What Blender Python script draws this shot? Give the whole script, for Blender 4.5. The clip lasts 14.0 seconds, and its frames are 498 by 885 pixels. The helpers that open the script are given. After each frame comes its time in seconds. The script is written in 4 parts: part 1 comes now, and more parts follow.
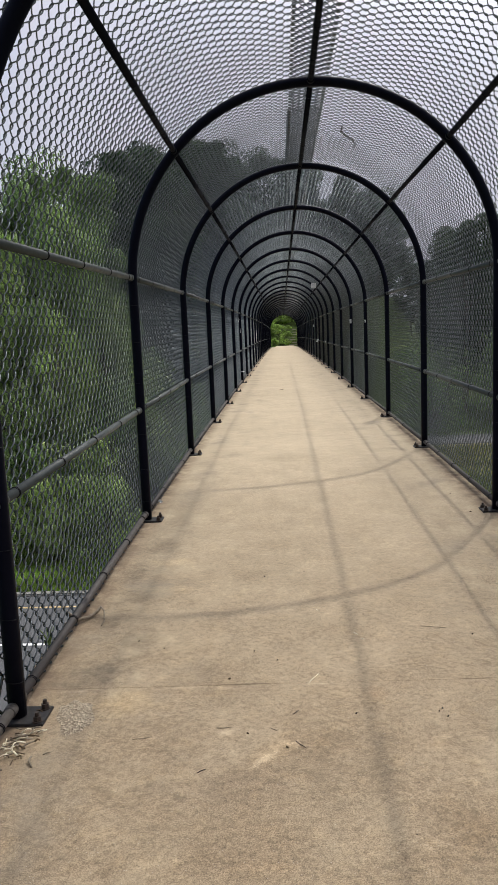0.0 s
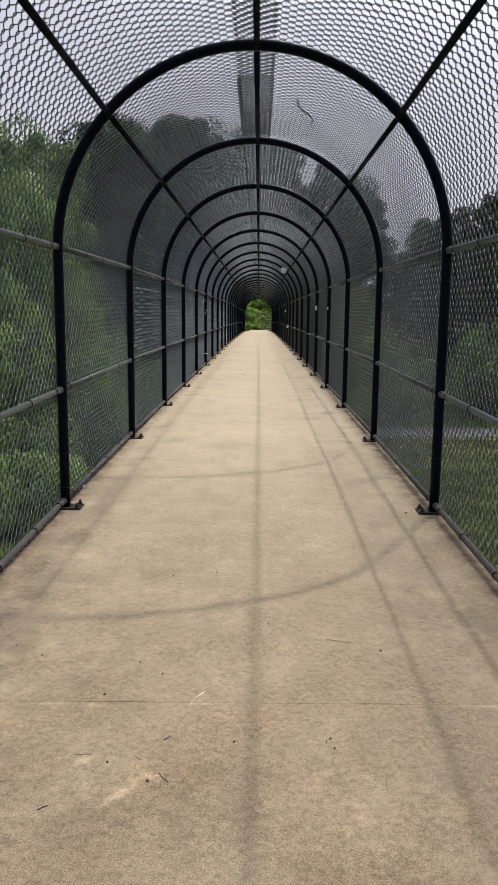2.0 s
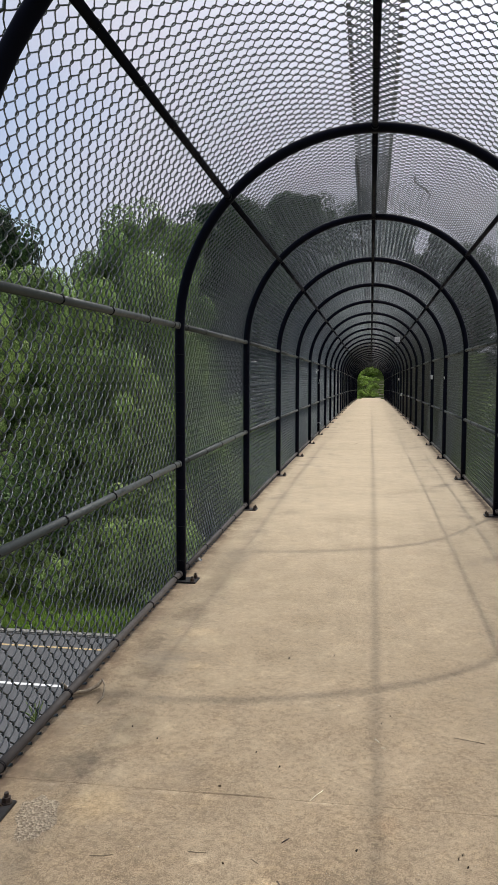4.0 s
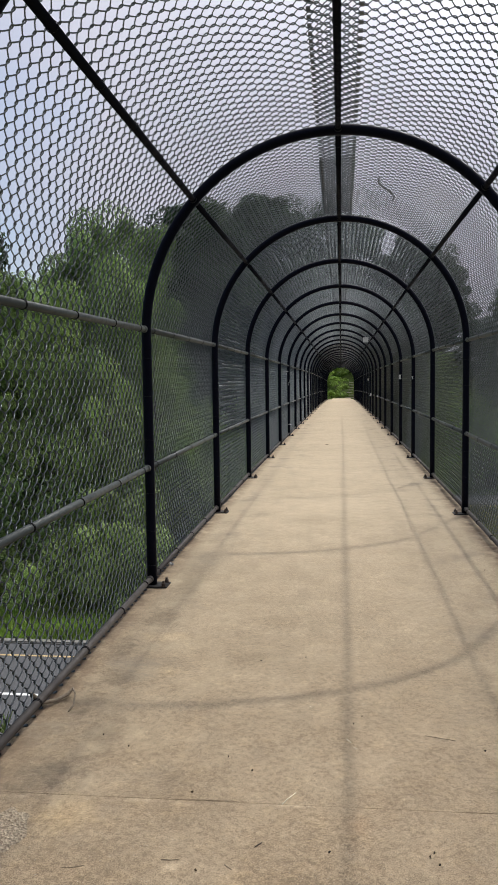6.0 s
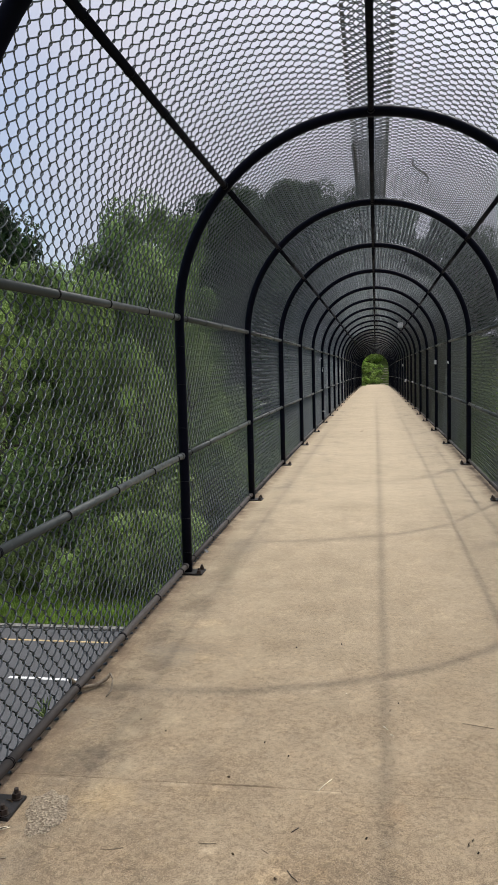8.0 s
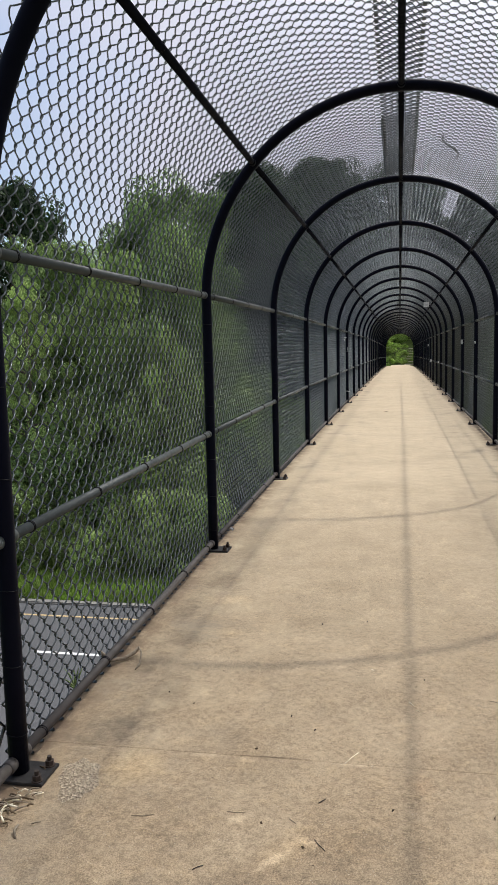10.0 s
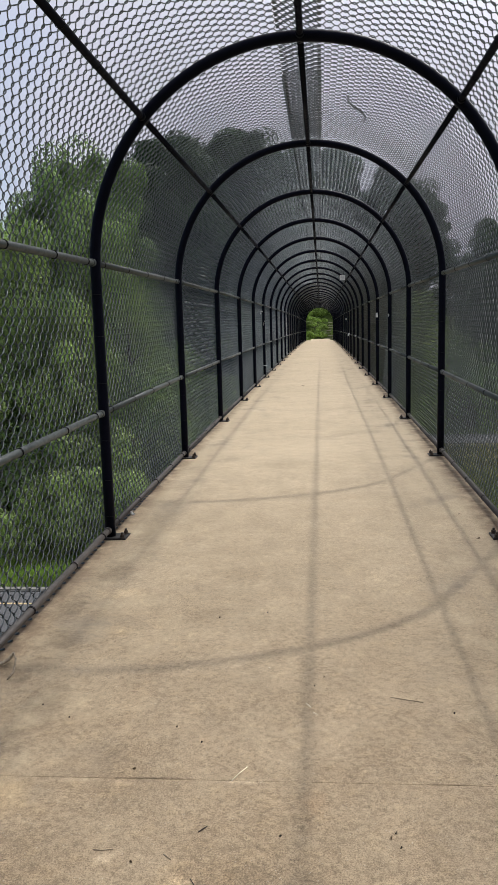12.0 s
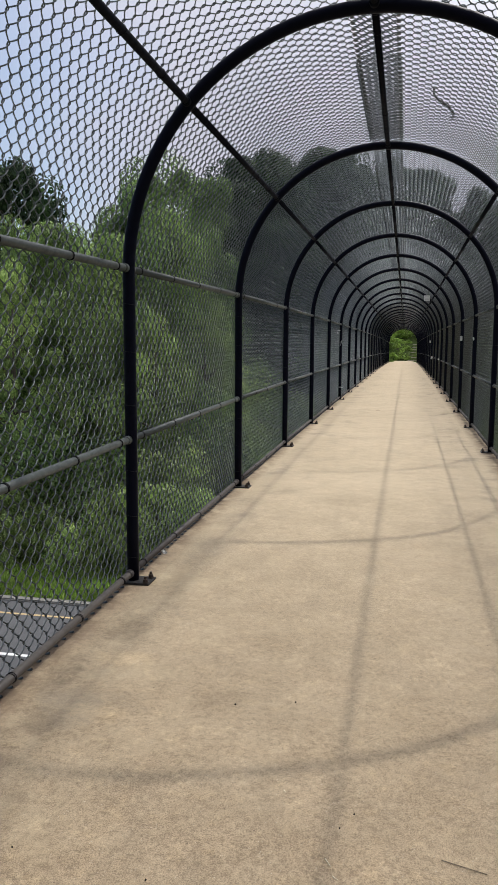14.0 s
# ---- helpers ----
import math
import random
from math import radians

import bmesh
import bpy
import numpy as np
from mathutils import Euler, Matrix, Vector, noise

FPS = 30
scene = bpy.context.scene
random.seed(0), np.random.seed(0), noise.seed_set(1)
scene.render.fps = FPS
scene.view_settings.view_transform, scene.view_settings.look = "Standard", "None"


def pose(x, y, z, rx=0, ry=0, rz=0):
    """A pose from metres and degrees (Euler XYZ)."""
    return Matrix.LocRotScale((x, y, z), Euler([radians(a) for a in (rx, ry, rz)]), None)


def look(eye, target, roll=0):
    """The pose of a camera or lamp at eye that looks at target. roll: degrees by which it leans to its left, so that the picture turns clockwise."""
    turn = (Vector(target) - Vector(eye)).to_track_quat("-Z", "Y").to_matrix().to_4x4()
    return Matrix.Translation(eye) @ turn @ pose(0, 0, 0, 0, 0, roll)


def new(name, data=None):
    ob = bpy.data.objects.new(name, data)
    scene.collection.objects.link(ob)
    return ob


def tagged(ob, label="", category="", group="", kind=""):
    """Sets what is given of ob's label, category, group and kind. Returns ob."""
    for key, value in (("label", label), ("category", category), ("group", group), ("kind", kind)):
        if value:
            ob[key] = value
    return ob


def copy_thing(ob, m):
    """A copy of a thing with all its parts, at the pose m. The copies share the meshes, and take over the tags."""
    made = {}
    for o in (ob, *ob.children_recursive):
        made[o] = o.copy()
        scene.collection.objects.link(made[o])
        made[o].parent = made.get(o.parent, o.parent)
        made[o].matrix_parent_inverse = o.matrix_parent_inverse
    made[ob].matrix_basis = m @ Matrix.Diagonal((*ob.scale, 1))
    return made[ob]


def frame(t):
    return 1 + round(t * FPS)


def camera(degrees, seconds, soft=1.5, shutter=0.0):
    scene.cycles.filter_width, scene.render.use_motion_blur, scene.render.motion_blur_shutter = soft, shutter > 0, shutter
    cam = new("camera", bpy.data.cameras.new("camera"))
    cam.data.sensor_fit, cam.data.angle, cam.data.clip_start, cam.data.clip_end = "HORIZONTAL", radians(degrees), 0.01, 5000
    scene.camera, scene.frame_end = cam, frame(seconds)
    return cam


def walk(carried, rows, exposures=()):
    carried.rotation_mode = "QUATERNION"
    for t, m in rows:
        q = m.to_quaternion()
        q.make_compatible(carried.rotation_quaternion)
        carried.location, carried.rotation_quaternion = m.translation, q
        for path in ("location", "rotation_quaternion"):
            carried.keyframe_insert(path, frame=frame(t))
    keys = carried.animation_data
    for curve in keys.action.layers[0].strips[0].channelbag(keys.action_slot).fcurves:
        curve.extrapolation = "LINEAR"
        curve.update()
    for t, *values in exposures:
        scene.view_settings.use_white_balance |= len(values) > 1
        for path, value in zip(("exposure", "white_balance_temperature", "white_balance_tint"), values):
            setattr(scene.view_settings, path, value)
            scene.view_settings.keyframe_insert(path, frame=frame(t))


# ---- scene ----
cam = camera(36.3, 14.0, 0.5)
PATH = [
    (0, (-0.239, -0.057, 1.427), (-0.334, 1.919, 1.134), -2.4),
    (0.5, (-0.133, -0.056, 1.416), (-0.233, 1.923, 1.14), -2.6),
    (1, (-0.074, 0.01, 1.401), (-0.149, 1.988, 1.116), -1.5),
    (1.5, (-0.024, 0.166, 1.418), (-0.019, 2.14, 1.099), 0.9),
    (2, (0.075, 0.297, 1.41), (0.053, 2.268, 1.073), 0.6),
    (2.5, (0.106, 0.378, 1.43), (-0.083, 2.35, 1.157), -1.3),
    (2.7, (0.069, 0.365, 1.459), (-0.195, 2.333, 1.221), -1.7),
    (4.8, (0.029, 0.354, 1.46), (-0.283, 2.323, 1.304), 0.3),
    (5, (0.037, 0.355, 1.46), (-0.257, 2.328, 1.306), 0.2),
    (5.5, (0.042, 0.36, 1.467), (-0.216, 2.338, 1.31), -0.2),
    (6, (0.05, 0.364, 1.464), (-0.191, 2.343, 1.305), -0.8),
    (6.5, (0.056, 0.366, 1.461), (-0.185, 2.344, 1.292), -1.2),
    (7, (0.059, 0.377, 1.452), (-0.198, 2.352, 1.274), -1.5),
    (7.5, (0.063, 0.371, 1.465), (-0.222, 2.342, 1.279), -1.5),
    (8, (0.05, 0.373, 1.461), (-0.28, 2.337, 1.271), -1.5),
    (8.2, (0.053, 0.369, 1.465), (-0.302, 2.328, 1.273), -1.4),
    (10.3, (0.026, 0.354, 1.442), (-0.363, 2.299, 1.187), -1.4),
    (10.5, (0.066, 0.365, 1.428), (-0.286, 2.316, 1.161), -1.4),
    (11, (0.209, 0.417, 1.41), (-0.034, 2.379, 1.109), -1.9),
    (11.5, (0.213, 0.531, 1.382), (0.026, 2.496, 1.064), -1.9),
    (12, (0.145, 0.715, 1.427), (-0.047, 2.682, 1.117), -1.6),
    (12.5, (0.271, 0.927, 1.431), (0.055, 2.894, 1.14), -1.4),
    (13, (0.354, 1.08, 1.419), (0.101, 3.047, 1.153), -1.1),
    (13.5, (0.265, 1.275, 1.412), (-0.053, 3.233, 1.156), 0.6),
    (14, (0.255, 1.494, 1.429), (-0.141, 3.437, 1.167), 0.3),
]
EXPOSURES = [(0, 0.05), (2.7, 0.07), (4.8, -0.03), (8.2, -0.02), (10.3, 0.14), (11.2, 0.05), (14, 0.03)]
walk(cam, [(t, look(eye, target, roll)) for t, eye, target, roll in PATH], EXPOSURES)

# ---- world and sun ----
SUN_WAY = Vector((-0.336, -0.62, -1.0)).normalized()
SUN_ELEV = math.asin(-SUN_WAY.z)
world = bpy.data.worlds.new("hazy_sky")
scene.world = world
world.use_nodes = True
wn, wl = world.node_tree.nodes, world.node_tree.links
wn.clear()
w_out = wn.new("ShaderNodeOutputWorld")
w_bg = wn.new("ShaderNodeBackground")
w_sky = wn.new("ShaderNodeTexSky")
w_sky.sky_type = "NISHITA"
w_sky.sun_disc = False
w_sky.sun_elevation = SUN_ELEV
w_sky.sun_rotation = math.atan2(-SUN_WAY.x, -SUN_WAY.y)
w_gain = wn.new("ShaderNodeVectorMath")
w_gain.operation = "SCALE"
w_gain.inputs["Scale"].default_value = 0.17
w_co = wn.new("ShaderNodeTexCoord")
w_map = wn.new("ShaderNodeMapping")
w_map.inputs["Scale"].default_value = (1.0, 1.0, 2.2)
w_noise = wn.new("ShaderNodeTexNoise")
w_noise.inputs["Scale"].default_value = 2.3
w_noise.inputs["Detail"].default_value = 6
w_noise.inputs["Roughness"].default_value = 0.55
# the cloud sheet thins out towards the left and low down
w_tilt = wn.new("ShaderNodeVectorMath")
w_tilt.operation = "DOT_PRODUCT"
w_tilt.inputs[1].default_value = (3.2, 0.0, 1.5)
w_puff = wn.new("ShaderNodeMath")
w_puff.operation = "MULTIPLY_ADD"
w_puff.inputs[1].default_value = 1.6
w_cover = wn.new("ShaderNodeMath")
w_cover.operation = "ADD"
w_cover.use_clamp = True
w_cover.inputs[1].default_value = 0.68
w_mix = wn.new("ShaderNodeMix")
w_mix.data_type = "RGBA"
w_mix.inputs["B"].default_value = (0.735, 0.748, 0.875, 1)
wl.new(w_co.outputs["Generated"], w_map.inputs["Vector"])
wl.new(w_map.outputs["Vector"], w_noise.inputs["Vector"])
wl.new(w_co.outputs["Generated"], w_tilt.inputs[0])
wl.new(w_noise.outputs["Fac"], w_puff.inputs[0])
wl.new(w_tilt.outputs["Value"], w_puff.inputs[2])
wl.new(w_puff.outputs["Value"], w_cover.inputs[0])
wl.new(w_cover.outputs["Value"], w_mix.inputs["Factor"])
wl.new(w_sky.outputs["Color"], w_gain.inputs[0])
wl.new(w_gain.outputs["Vector"], w_mix.inputs["A"])
w_sep = wn.new("ShaderNodeSeparateXYZ")
w_rise = wn.new("ShaderNodeMapRange")
w_rise.inputs["From Min"].default_value, w_rise.inputs["From Max"].default_value = 0.0, 1.0
w_rise.inputs["To Min"].default_value, w_rise.inputs["To Max"].default_value = 0.82, 1.35
w_lift = wn.new("ShaderNodeVectorMath")
w_lift.operation = "SCALE"
wl.new(w_co.outputs["Generated"], w_sep.inputs["Vector"])
wl.new(w_sep.outputs["Z"], w_rise.inputs["Value"])
wl.new(w_mix.outputs["Result"], w_lift.inputs[0])
wl.new(w_rise.outputs["Result"], w_lift.inputs["Scale"])
w_dot = wn.new("ShaderNodeVectorMath")
w_dot.operation = "DOT_PRODUCT"
w_dot.inputs[1].default_value = -SUN_WAY
w_pow = wn.new("ShaderNodeMath")
w_pow.operation = "POWER"
w_pow.use_clamp = True
w_pow.inputs[1].default_value = 14.0
w_halo = wn.new("ShaderNodeVectorMath")
w_halo.operation = "SCALE"
w_halo.inputs[0].default_value = (7.6, 7.5, 7.3)
w_add = wn.new("ShaderNodeVectorMath")
w_add.operation = "ADD"
w_max = wn.new("ShaderNodeMath")
w_max.operation = "MAXIMUM"
w_max.inputs[1].default_value = 0.0
wl.new(w_co.outputs["Generated"], w_dot.inputs[0])
wl.new(w_dot.outputs["Value"], w_max.inputs[0])
wl.new(w_max.outputs["Value"], w_pow.inputs[0])
wl.new(w_pow.outputs["Value"], w_halo.inputs["Scale"])
wl.new(w_lift.outputs["Vector"], w_add.inputs[0])
wl.new(w_halo.outputs["Vector"], w_add.inputs[1])
wl.new(w_add.outputs["Vector"], w_bg.inputs["Color"])
wl.new(w_bg.outputs["Background"], w_out.inputs["Surface"])
w_bg.inputs["Strength"].default_value = 0.86

sun = new("sun", bpy.data.lights.new("sun", "SUN"))
sun.data.energy = 1.9
sun.data.angle = radians(1.0)
sun.data.color = (1.0, 0.955, 0.88)
sun.matrix_world = look((0, 0, 30), Vector((0, 0, 30)) + SUN_WAY)


# ---- materials ----
class Mat:
    """A small wrapper that strings shader nodes together."""

    def __init__(self, name, rough=0.6, metal=0.0, spec=0.5):
        self.m = bpy.data.materials.new(name)
        self.m.use_nodes = True
        self.nt = self.m.node_tree
        self.bsdf = self.nt.nodes["Principled BSDF"]
        self.bsdf.inputs["Roughness"].default_value = rough
        self.bsdf.inputs["Metallic"].default_value = metal
        self.bsdf.inputs["Specular IOR Level"].default_value = spec
        self.place = self.node("ShaderNodeNewGeometry").outputs["Position"]

    def node(self, kind, **inputs):
        n = self.nt.nodes.new(kind)
        for k, v in inputs.items():
            n.inputs[k].default_value = v
        return n

    def link(self, a, b):
        self.nt.links.new(a, b)

    def stretched(self, scale):
        n = self.node("ShaderNodeMapping", Scale=scale)
        self.link(self.place, n.inputs["Vector"])
        return n.outputs["Vector"]

    def noise(self, scale, detail=4, rough=0.55, vec=None):
        n = self.node("ShaderNodeTexNoise", Scale=scale, Detail=detail, Roughness=rough)
        self.link(vec or self.place, n.inputs["Vector"])
        return n.outputs["Fac"]

    def cells(self, scale, vec=None):
        n = self.node("ShaderNodeTexVoronoi", Scale=scale)
        self.link(vec or self.place, n.inputs["Vector"])
        return n

    def ramp(self, fac, *stops):
        n = self.node("ShaderNodeValToRGB")
        e = n.color_ramp.elements
        while len(e) < len(stops):
            e.new(0.5)
        for el, (p, c) in zip(e, stops):
            el.position = p
            el.color = (*c, 1) if isinstance(c, tuple) else (c, c, c, 1)
        self.link(fac, n.inputs["Fac"])
        return n.outputs["Color"]

    def mix(self, fac, a, b, how="MIX"):
        n = self.node("ShaderNodeMix")
        n.data_type, n.blend_type = "RGBA", how
        for sock, v in (("Factor", fac), ("A", a), ("B", b)):
            if isinstance(v, (int, float)):
                n.inputs[sock].default_value = v if sock == "Factor" else (v, v, v, 1)
            elif isinstance(v, tuple):
                n.inputs[sock].default_value = (*v, 1)
            else:
                self.link(v, n.inputs[sock])
        return n.outputs["Result"]

    def colour(self, c):
        if isinstance(c, tuple):
            self.bsdf.inputs["Base Color"].default_value = (*c, 1)
        else:
            self.link(c, self.bsdf.inputs["Base Color"])
        return self

    def bump(self, height, strength=0.3, distance=0.01):
        n = self.node("ShaderNodeBump", Strength=strength, Distance=distance)
        self.link(height, n.inputs["Height"])
        self.link(n.outputs["Normal"], self.bsdf.inputs["Normal"])
        return self

    def roughness(self, v):
        self.link(v, self.bsdf.inputs["Roughness"])
        return self

    def island(self):
        return self.node("ShaderNodeNewGeometry").outputs["Random Per Island"]

    def by_object(self):
        return self.node("ShaderNodeObjectInfo").outputs["Random"]


# deck stains and painted mesh shade: centre, half sizes, turn, tint, strength
STAINS_AND_SHADE = [
    (-1.13, 3.17, 0.16, 0.15, 0, (0.52, 0.53, 0.56), 0.8), (-0.98, 3.55, 0.07, 0.22, 8, (0.62, 0.61, 0.61), 0.7),
    (-1.20, 3.79, 0.11, 0.20, 0, (0.55, 0.55, 0.57), 0.75), (-1.13, 4.13, 0.12, 0.13, 0, (0.62, 0.62, 0.63), 0.7),
    (-1.20, 4.54, 0.10, 0.20, 0, (0.55, 0.55, 0.57), 0.75), (-1.15, 5.10, 0.11, 0.22, -8, (0.62, 0.61, 0.61), 0.7),
    (-1.10, 5.95, 0.10, 0.35, 5, (0.68, 0.67, 0.66), 0.7), (1.18, 3.85, 0.13, 0.30, 0, (0.60, 0.59, 0.60), 0.7),
    (1.14, 4.9, 0.12, 0.35, 0, (0.72, 0.70, 0.70), 0.6), (-0.45, 2.33, 0.28, 0.13, 10, (0.70, 0.69, 0.70), 0.6),
    (-1.00, 4.76, 0.14, 0.10, 0, (1.25, 1.22, 1.16), 0.85), (-0.95, 4.25, 0.15, 0.08, 5, (1.22, 1.20, 1.15), 0.85),
    (-0.95, 2.91, 0.13, 0.13, 20, (1.24, 1.21, 1.12), 0.9), (-0.32, 2.54, 0.15, 0.07, 45, (1.22, 1.19, 1.13), 0.8),
    (0.10, 2.95, 0.05, 0.06, 0, (1.18, 1.10, 1.04), 0.8), (1.07, 4.22, 0.10, 0.12, 0, (1.20, 1.18, 1.14), 0.8),
    (-0.355, 2.480, 0.075, 0.018, 47, (1.45, 1.48, 1.52), 0.9), (-0.262, 2.585, 0.055, 0.035, 25, (1.36, 1.37, 1.38), 0.9),
    (-0.50, 2.665, 0.045, 0.022, 30, (1.38, 1.40, 1.42), 0.9), (-1.20, 3.010, 0.060, 0.014, 3, (1.36, 1.38, 1.40), 0.9),
    (-0.70, 3.030, 0.090, 0.014, 2, (1.38, 1.40, 1.42), 0.9), (-0.55, 3.022, 0.045, 0.016, -6, (1.36, 1.38, 1.40), 0.9),
    (-0.13, 3.042, 0.075, 0.010, 1, (1.36, 1.38, 1.40), 0.9), (0.95, 3.058, 0.16, 0.010, 1, (1.36, 1.38, 1.40), 0.9),
    (-0.45, 3.050, 0.16, 0.005, 1, (0.40, 0.37, 0.35), 0.9), (0.55, 3.062, 0.10, 0.005, 1, (0.45, 0.42, 0.40), 0.8),
    (1.13, 3.55, 0.09, 0.10, 0, (1.20, 1.18, 1.15), 0.8), (-0.50, 4.46, 0.16, 0.10, 0, (0.82, 0.81, 0.80), 0.6),
]


def concrete_material(name="weathered_tan_concrete", low=(0.475, 0.384, 0.259), high=(0.525, 0.427, 0.292)):
    m = Mat(name, 0.9, spec=0.2)
    broad = m.ramp(m.noise(0.5, 3), (0.3, low), (0.7, high))
    blot = m.ramp(m.noise(2.3, 6, 0.65), (0.33, 0.91), (0.5, 1.0), (0.66, 1.05))
    patch = m.ramp(m.noise(9.0, 5, 0.65), (0.3, 0.92), (0.68, 1.06))
    fine = m.ramp(m.noise(42, 7, 0.8), (0.40, 0.60), (0.5, 1.0), (0.61, 1.24))
    grit = m.ramp(m.noise(190, 5, 0.9), (0.40, 0.30), (0.49, 1.0), (0.60, 1.60))
    c = m.mix(1.0, broad, blot, "MULTIPLY")
    c = m.mix(1.0, c, patch, "MULTIPLY")
    # the deck gets darker and grainier towards the near end, in mottles
    sep = m.node("ShaderNodeSeparateXYZ")
    m.link(m.place, sep.inputs["Vector"])
    along = m.node("ShaderNodeMapRange")
    along.inputs["From Min"].default_value, along.inputs["From Max"].default_value = 9.5, 1.8
    along.inputs["To Min"].default_value, along.inputs["To Max"].default_value = 0.0, 1.0
    m.link(sep.outputs["Y"], along.inputs["Value"])
    mottle = m.ramp(m.noise(2.6, 7, 0.75), (0.28, 0.55), (0.66, 1.0))
    worn_tone = m.mix(1.0, mottle, along.outputs["Result"], "MULTIPLY")
    c = m.mix(worn_tone, c, m.mix(1.0, c, (0.495, 0.443, 0.398), "MULTIPLY"))
    grain = m.mix(0.65, 0.45, worn_tone)
    c = m.mix(grain, c, m.mix(1.0, c, fine, "MULTIPLY"))
    c = m.mix(m.mix(0.7, 0.30, worn_tone), c, m.mix(1.0, c, grit, "MULTIPLY"))
    streak = m.ramp(m.noise(1.3, 6, 0.62, m.stretched((1.8, 0.9, 1))), (0.58, 0.0), (0.76, 1.0))
    c = m.mix(m.mix(0.16, 0.0, streak), c, (0.30, 0.25, 0.19))
    rust = m.ramp(m.noise(4.0, 5), (0.60, 0.0), (0.76, 1.0))
    c = m.mix(m.mix(0.13, 0.0, rust), c, (0.44, 0.31, 0.19))
    # scuffed, dusty strips along both edges of the deck
    off = m.node("ShaderNodeMath")
    off.operation = "ABSOLUTE"
    m.link(sep.outputs["X"], off.inputs[0])
    edge = m.node("ShaderNodeMapRange")
    edge.inputs["From Min"].default_value, edge.inputs["From Max"].default_value = 0.45, 1.0
    m.link(off.outputs["Value"], edge.inputs["Value"])
    scuff = m.noise(1.9, 6, 0.6, m.stretched((1.3, 1.0, 1)))
    c = m.mix(m.mix(1.0, m.ramp(scuff, (0.35, 0.50), (0.46, 0.0)), edge.outputs["Result"], "MULTIPLY"), c, (0.27, 0.225, 0.165))
    c = m.mix(m.mix(1.0, m.ramp(scuff, (0.52, 0.0), (0.63, 0.42)), edge.outputs["Result"], "MULTIPLY"), c, (0.51, 0.415, 0.275))
    # pale sand grains and dark pits
    sand = m.cells(85)
    c = m.mix(m.mix(1.0, m.ramp(sand.outputs["Distance"], (0.10, 0.55), (0.17, 0.0)), m.ramp(m.noise(23, 3), (0.52, 0.0), (0.56, 1.0)), "MULTIPLY"), c, (0.60, 0.55, 0.45))
    pit = m.ramp(m.cells(15).outputs["Distance"], (0.03, 1.0), (0.06, 0.0))
    keep = m.ramp(m.noise(3.7, 3), (0.55, 0.0), (0.60, 1.0))
    c = m.mix(m.mix(1.0, pit, keep, "MULTIPLY"), c, (0.07, 0.05, 0.035))
    speck = m.ramp(m.cells(48).outputs["Distance"], (0.06, 0.8), (0.11, 0.0))
    c = m.mix(m.mix(1.0, speck, m.ramp(m.noise(9, 3), (0.52, 0.0), (0.58, 1.0)), "MULTIPLY"), c, (0.12, 0.09, 0.065))
    skin = m.ramp(m.noise(12.0, 6, 0.72), (0.53, 0.0), (0.64, 0.55))
    c = m.mix(m.mix(1.0, skin, m.mix(0.6, 0.4, worn_tone), "MULTIPLY"), c, m.mix(1.0, c, (1.42, 1.38, 1.28), "MULTIPLY"))
    hollow = m.ramp(m.noise(17.0, 5, 0.75), (0.34, 0.5), (0.43, 0.0))
    c = m.mix(m.mix(1.0, hollow, m.mix(0.6, 0.4, worn_tone), "MULTIPLY"), c, m.mix(1.0, c, (0.62, 0.59, 0.57), "MULTIPLY"))
    # rusty dirt gathered along the bottom rails
    rim = m.node("ShaderNodeMapRange")
    rim.inputs["From Min"].default_value, rim.inputs["From Max"].default_value = 1.22, 1.36
    m.link(off.outputs["Value"], rim.inputs["Value"])
    grime = m.ramp(m.noise(7.0, 6, 0.7), (0.36, 0.15), (0.60, 0.9))
    c = m.mix(m.mix(1.0, grime, rim.outputs["Result"], "MULTIPLY"), c, (0.155, 0.108, 0.072))
    # single stains: grey patches with mesh shade painted in, a drip streak and pale patches
    ragged, crumbly = m.noise(11.0, 5, 0.65), m.noise(60.0, 4, 0.7)
    for cx, cy, rx, ry, turn, tone, much in STAINS_AND_SHADE:
        away = m.node("ShaderNodeMapping", Location=(-cx, -cy, 0))
        m.link(m.place, away.inputs["Vector"])
        flat = m.node("ShaderNodeMapping", Rotation=(0, 0, radians(-turn)))
        m.link(away.outputs["Vector"], flat.inputs["Vector"])
        unit = m.node("ShaderNodeMapping", Scale=(1 / rx, 1 / ry, 0))
        m.link(flat.outputs["Vector"], unit.inputs["Vector"])
        far = m.node("ShaderNodeVectorMath")
        far.operation = "LENGTH"
        m.link(unit.outputs["Vector"], far.inputs[0])
        edge_of = m.node("ShaderNodeMath")
        edge_of.operation = "MULTIPLY_ADD"
        edge_of.inputs[1].default_value = 2.3
        m.link(ragged if ry > 0.05 else crumbly, edge_of.inputs[0])
        m.link(far.outputs["Value"], edge_of.inputs[2])
        spread = m.node("ShaderNodeMapRange")
        spread.inputs["From Min"].default_value, spread.inputs["From Max"].default_value = 1.45, 2.35
        spread.inputs["To Min"].default_value, spread.inputs["To Max"].default_value = much, 0.0
        m.link(edge_of.outputs["Value"], spread.inputs["Value"])
        c = m.mix(spread.outputs["Result"], c, m.mix(1.0, c, tone, "MULTIPLY"))
    m.colour(c)
    m.bump(m.mix(0.5, m.noise(150, 4, 0.8), m.noise(42, 7, 0.8)), 0.55, 0.008)
    return m.m


